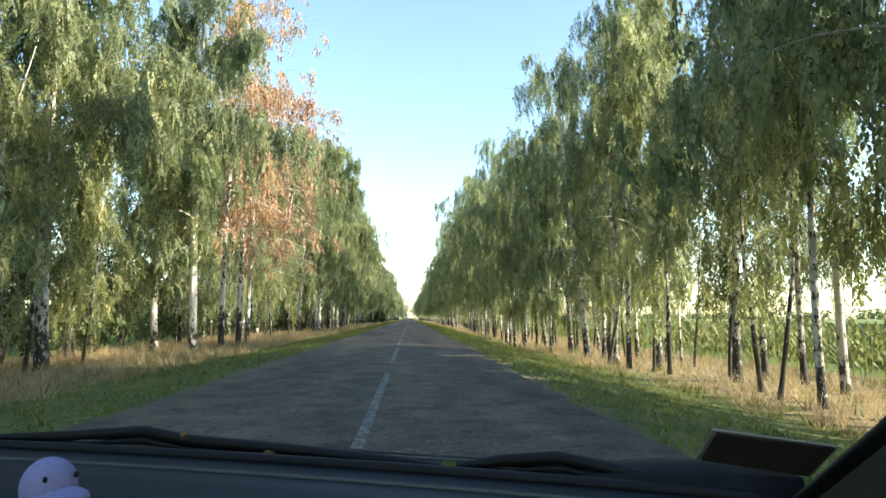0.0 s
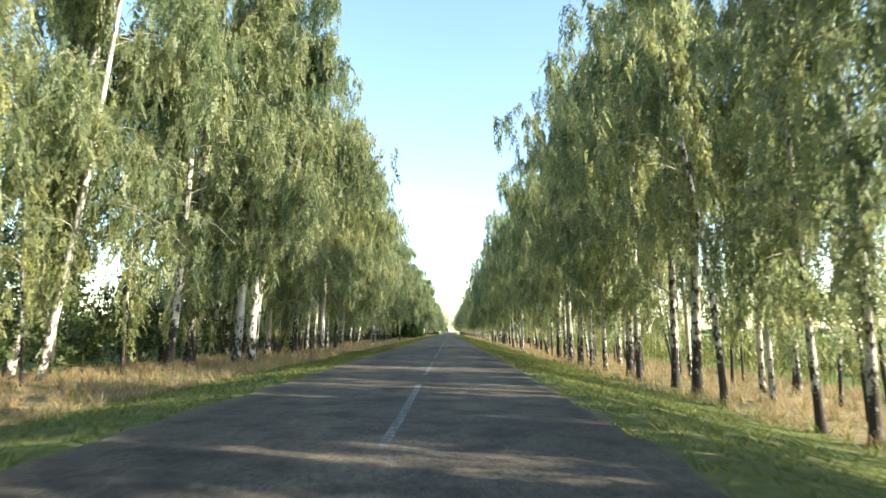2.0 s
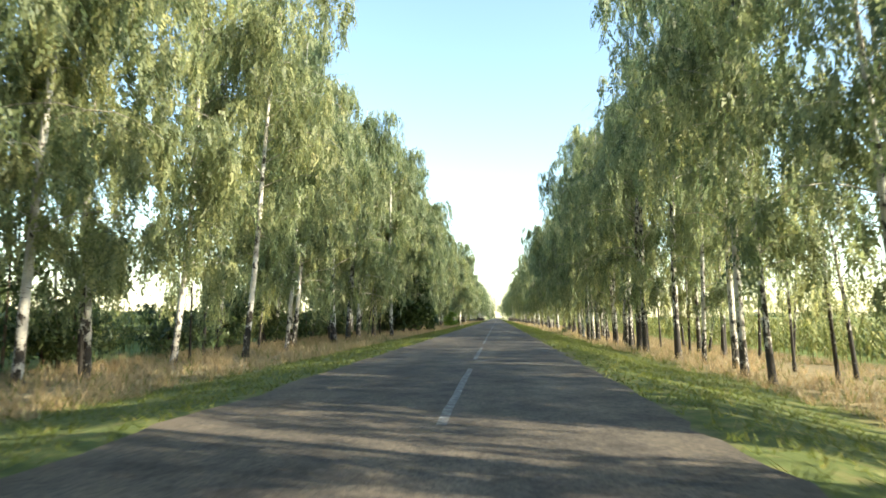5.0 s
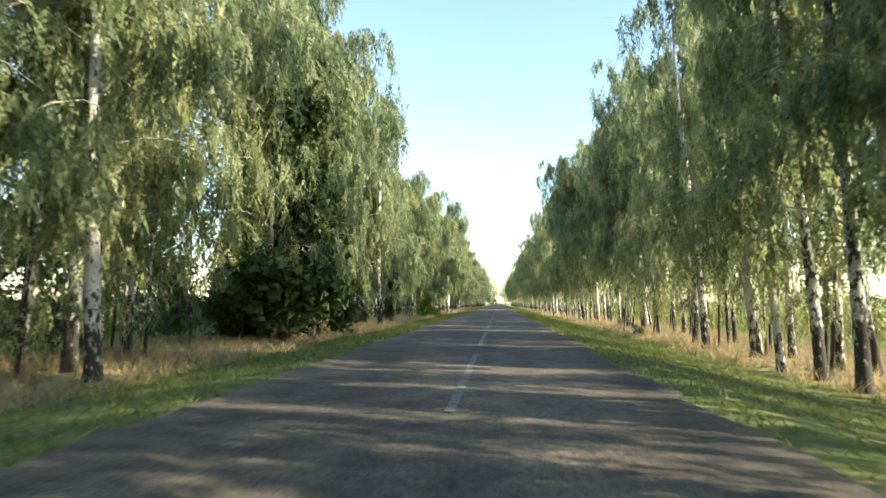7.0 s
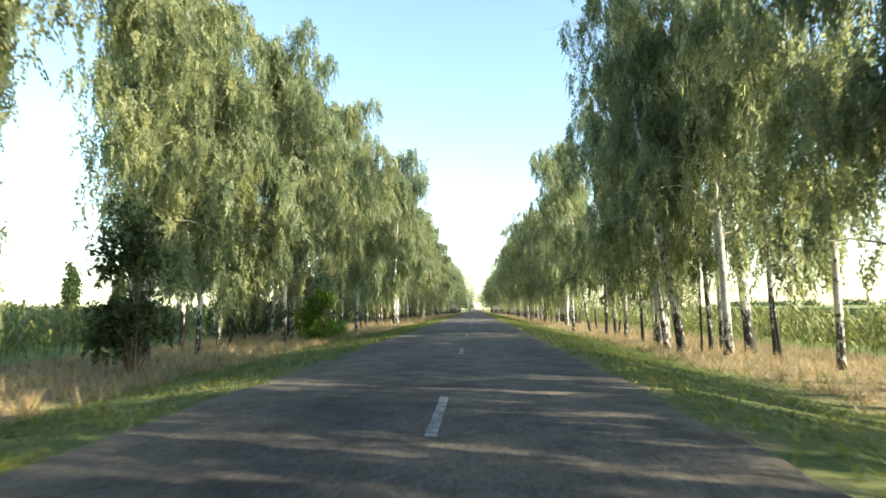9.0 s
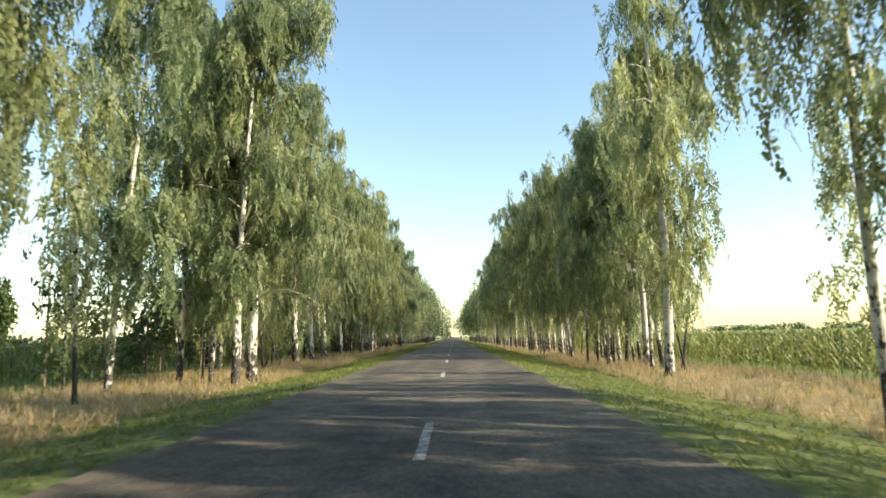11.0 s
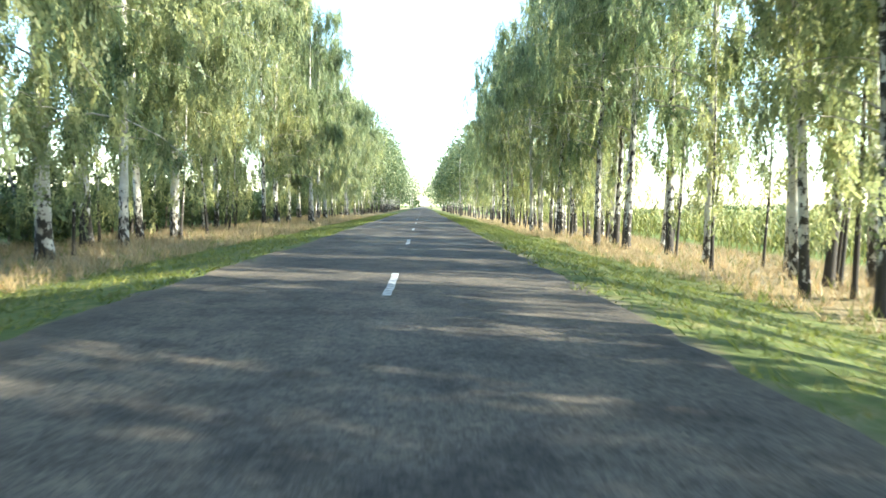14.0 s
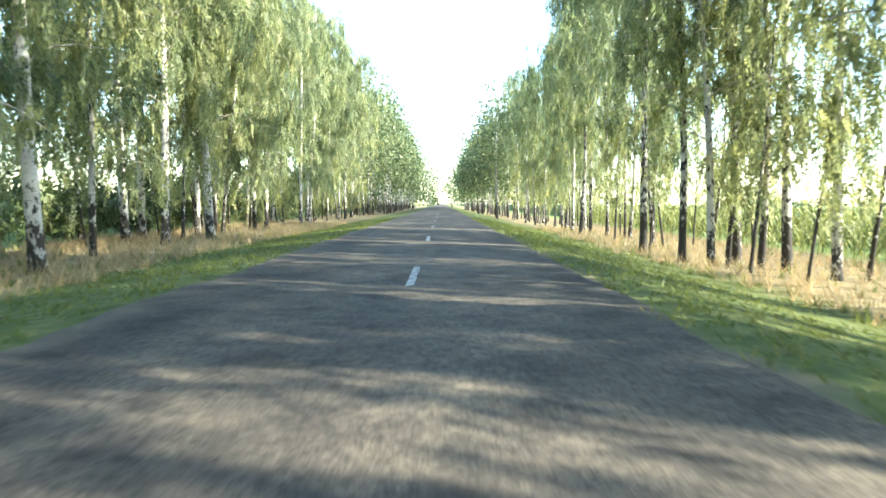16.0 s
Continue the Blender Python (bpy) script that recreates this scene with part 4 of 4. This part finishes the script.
XS = [-1.02 + 1.52 * k / 16 for k in range(17)]


def lift(x):
    """The cowl stands a little higher towards the left."""
    return 0.011 + 0.008 * (0.1 - x)


def rise(x):
    """The cowl climbs towards the foot of the right pillar."""
    return 0.028 * min(1.0, max(0.0, (x - 0.18) / 0.25))


sections = []
for x in XS:
    c, u = cowl_y(x), lift(x)
    sections.append([(x, c, -0.243 + u), (x, c - 0.10, -0.258 + u), (x, c - 0.24, -0.292 + u), (x, 0.60, -0.345), (x, 0.45, -0.385), (x, 0.34, -0.43),
                     (x, 0.30, -0.50), (x, 0.36, -0.66), (x, 0.5, -0.75), (x, c, -0.75)])
dash = loft("dashboard", sections, M_DASH, car, "dark blue-grey moulded dashboard")
pipe("vent_strip", [(x, cowl_y(x) - 0.045, -0.25 + lift(x)) for x in XS[1:-1]], [0.004] * 15, M_TRIM, dash, "thin pale demister strip", 6)
loft("cowl_panel", [[(x, cowl_y(x) + 0.0, -0.255), (x, cowl_y(x) + 0.015, -0.232 + rise(x)), (x, cowl_y(x) + 0.1, -0.232 + rise(x)), (x, cowl_y(x) + 0.2, -0.25 + rise(x)),
                     (x, cowl_y(x) + 0.2, -0.3), (x, cowl_y(x), -0.3)] for x in XS], M_COWL, car, "weathered black plastic cowl")
for k in range(4):
    pipe("grille_rib", [(x, cowl_y(x) + 0.035 + 0.02 * k, -0.229 + 0.002 * k) for x in XS[1:-1]], [0.0022] * 15, M_TRIM, car, "pale edge of a cowl slot", 5)
pipe("windscreen_seal", [(x, cowl_y(x) + 0.01, -0.24 + lift(x)) for x in XS], [0.009] * 17, M_BLACK, car)
loft("bonnet", [[(x, cowl_y(x) + 0.2, -0.26), (x, 1.5, -0.33 - 0.05 * (x + 0.25) ** 2), (x, 1.85, -0.42 - 0.08 * (x + 0.25) ** 2), (x, 1.92, -0.5),
                 (x, 1.9, -0.95), (x, 1.8, -0.95), (x, 1.75, -0.5), (x, cowl_y(x) + 0.2, -0.31)] for x in [-1.06 + 1.62 * k / 10 for k in range(11)]],
     M_BODY, car, "dark painted bonnet and nose")
for name, lo, hi in (("floor_pan", (-1.05, -2.0, -1.08), (0.55, 1.85, -1.0)), ("door_panel", (0.52, -1.9, -1.05), (0.6, 1.0, -0.33)),
                     ("door_panel", (-1.1, -1.9, -1.05), (-1.02, 1.0, -0.33)), ("tail_panel", (-1.06, -2.05, -1.0), (0.56, -1.93, -0.3)),
                     ("wing", (0.5, 1.0, -0.8), (0.6, 1.8, -0.44)), ("wing", (-1.1, 1.0, -0.8), (-1.0, 1.8, -0.44)),
                     ("roof", (-0.92, -1.7, 0.26), (0.44, 0.06, 0.31))):
    slab(name, lo, hi, M_BODY, car)
for side in (1, -1):
    mid = -0.25
    pts = [(0.482, 0.84, -0.262), (0.462, 0.62, -0.118), (0.435, 0.36, 0.06), (0.405, 0.1, 0.24), (0.39, 0.0, 0.29)]
    inner = [Vector((mid + side * (p[0] - mid), p[1], p[2])) for p in pts]
    out = Vector((side * 0.10, 0.03, 0.02))
    back = Vector((side * 0.085, -0.09, -0.06))
    pillar = loft("a_pillar", [[p, p + out, p + back, p + Vector((side * 0.02, -0.03, -0.012))] for p in inner], M_TRIM, car, "grey moulded windscreen pillar trim", smooth=False)
    pipe("edge_seal", [p + Vector((0, 0.012, 0.004)) for p in inner], [0.009] * 5, M_BLACK, pillar)
    pipe("rear_pillar", [(mid + side * 0.82, -1.95, -0.34), (mid + side * 0.66, -1.65, 0.28)], [0.06, 0.05], M_BODY, car)
    for y in (1.25, -1.35):
        wheel = new("wheel")
        wheel.parent = car
        wheel.location = (mid + side * 0.74, y, -1.0)
        prof = [(0.19, -0.08), (0.27, -0.085), (0.295, -0.06), (0.3, 0.0), (0.295, 0.06), (0.27, 0.085), (0.19, 0.08)]
        secs = [[(d, r * math.cos(a), r * math.sin(a)) for r, d in prof] for a in [2 * math.pi * k / 28 for k in range(29)]]
        loft("tyre", secs, M_TYRE, wheel, caps=False)
        prof = [(0.02, 0.05), (0.1, 0.03), (0.19, 0.07), (0.19, -0.07), (0.02, -0.02)]
        secs = [[(d, r * math.cos(a), r * math.sin(a)) for r, d in prof] for a in [2 * math.pi * k / 28 for k in range(29)]]
        loft("rim", secs, M_RIM, wheel, caps=False)


def wiper(pts, arm, parent):
    """Blade with its rubber, and the bent arm that carries it; points are (across, height) over the cowl."""
    root = new("wiper")
    root.parent = parent
    tagged(root, "black windscreen wiper resting on the cowl")
    line = [(x, cowl_y(x) + 0.05, z - 0.015) for x, z in pts]
    pipe("blade", line, [0.004] + [0.009] * (len(line) - 2) + [0.004], M_BLACK, root)
    pipe("rubber", [(x, y - 0.012, z - 0.014) for x, y, z in line], [0.004] * len(line), M_COWL, root)
    pipe("arm", [(x, cowl_y(x) + 0.07, z - 0.012) for x, z in arm], [0.008] * len(arm), M_COWL, root)
    return root


wiper([(-0.86, -0.208), (-0.62, -0.196), (-0.47, -0.182), (-0.39, -0.194), (-0.22, -0.201), (-0.03, -0.212), (0.12, -0.224)],
      [(-0.55, -0.2), (-0.4, -0.206), (-0.1, -0.218), (0.05, -0.226)], car)
wiper([(0.03, -0.222), (0.13, -0.2), (0.21, -0.19), (0.27, -0.199), (0.34, -0.212), (0.45, -0.228)],
      [(0.02, -0.226), (0.15, -0.21), (0.25, -0.212), (0.4, -0.228)], car)

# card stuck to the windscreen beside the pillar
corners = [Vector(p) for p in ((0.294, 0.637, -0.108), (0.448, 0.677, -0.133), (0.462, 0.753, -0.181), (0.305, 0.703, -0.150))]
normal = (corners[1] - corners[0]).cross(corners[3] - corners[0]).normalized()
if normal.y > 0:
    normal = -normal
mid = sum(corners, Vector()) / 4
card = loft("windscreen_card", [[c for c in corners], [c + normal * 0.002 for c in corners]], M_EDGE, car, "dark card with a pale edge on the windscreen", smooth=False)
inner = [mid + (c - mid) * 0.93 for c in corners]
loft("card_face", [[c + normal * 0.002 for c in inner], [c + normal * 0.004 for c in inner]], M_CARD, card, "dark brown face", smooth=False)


def plush_toy(x, y, z):
    """Sitting plush dolphin as one mesh."""
    bm = bmesh.new()

    def lump(at, size, slot, tilt=(0, 0, 0), detail=3):
        m = Matrix.LocRotScale(Vector(at), Euler([radians(q) for q in tilt]), Vector(size))
        made = bmesh.ops.create_icosphere(bm, subdivisions=detail, radius=1.0, matrix=m)
        for v in made["verts"]:
            for fc in v.link_faces:
                fc.material_index = slot
                fc.smooth = True

    lump((0, 0, 0.06), (0.042, 0.038, 0.062), 0)
    lump((0.008, -0.014, 0.055), (0.034, 0.031, 0.053), 1)
    lump((0, 0.0, 0.133), (0.035, 0.037, 0.036), 0)
    lump((0.01, -0.032, 0.122), (0.032, 0.03, 0.014), 0)
    lump((0.01, -0.032, 0.108), (0.031, 0.03, 0.012), 1)
    lump((0.026, -0.026, 0.148), (0.003, 0.003, 0.004), 2, detail=2)
    lump((-0.012, -0.033, 0.148), (0.003, 0.003, 0.004), 2, detail=2)
    lump((0.052, -0.005, 0.055), (0.011, 0.02, 0.038), 0, (0, -35, 0))
    lump((-0.052, -0.005, 0.055), (0.011, 0.02, 0.038), 0, (0, 35, 0))
    lump((0.03, -0.045, 0.011), (0.022, 0.038, 0.015), 0, (0, 0, -30))
    lump((-0.027, -0.045, 0.011), (0.022, 0.038, 0.015), 0, (0, 0, 30))
    me = bpy.data.meshes.new("plush_toy")
    bm.to_mesh(me)
    bm.free()
    for mt in (M_PLUSH, M_PLUSH_WHITE, M_EYE):
        me.materials.append(mt)
    ob = new("plush_toy", me)
    ob.location = (x, y, z)
    ob.rotation_euler = (0, 0, radians(40))
    ob.scale = (0.88, 0.88, 0.94)
    return tagged(ob, "violet-blue and white plush dolphin sitting on the dashboard", "toy")


plush_toy(*(SEAT @ Vector((-0.433, 0.80, -0.325))))


def leaf_bit(x, z, size, mat, label, seed):
    rr = random.Random(seed)
    ring = [(math.cos(a) * size * rr.uniform(0.7, 1.1), math.sin(a) * size * 0.6 * rr.uniform(0.7, 1.1)) for a in [math.pi * 2 * k / 9 for k in range(9)]]
    at = SEAT @ Vector((x, cowl_y(x) + 0.03, z))
    secs = [[at + Vector((u, w * 0.5, w * 0.8 + 0.004 * rr.random() + d)) for u, w in ring] for d in (0.0, 0.003)]
    ob = loft("fallen_leaf", secs, mat, None)
    return tagged(ob, label, "leaf", "leaves caught on the cowl")


leaf_bit(0.05, -0.228, 0.016, M_GREEN, "yellow-green leaf caught under the wiper", 1)
leaf_bit(-0.24, -0.224, 0.010, M_RUST, "brown dry leaf caught on the cowl", 2)
leaf_bit(-0.39, -0.2, 0.007, M_RUST, "brown dry leaf caught on the wiper", 3)
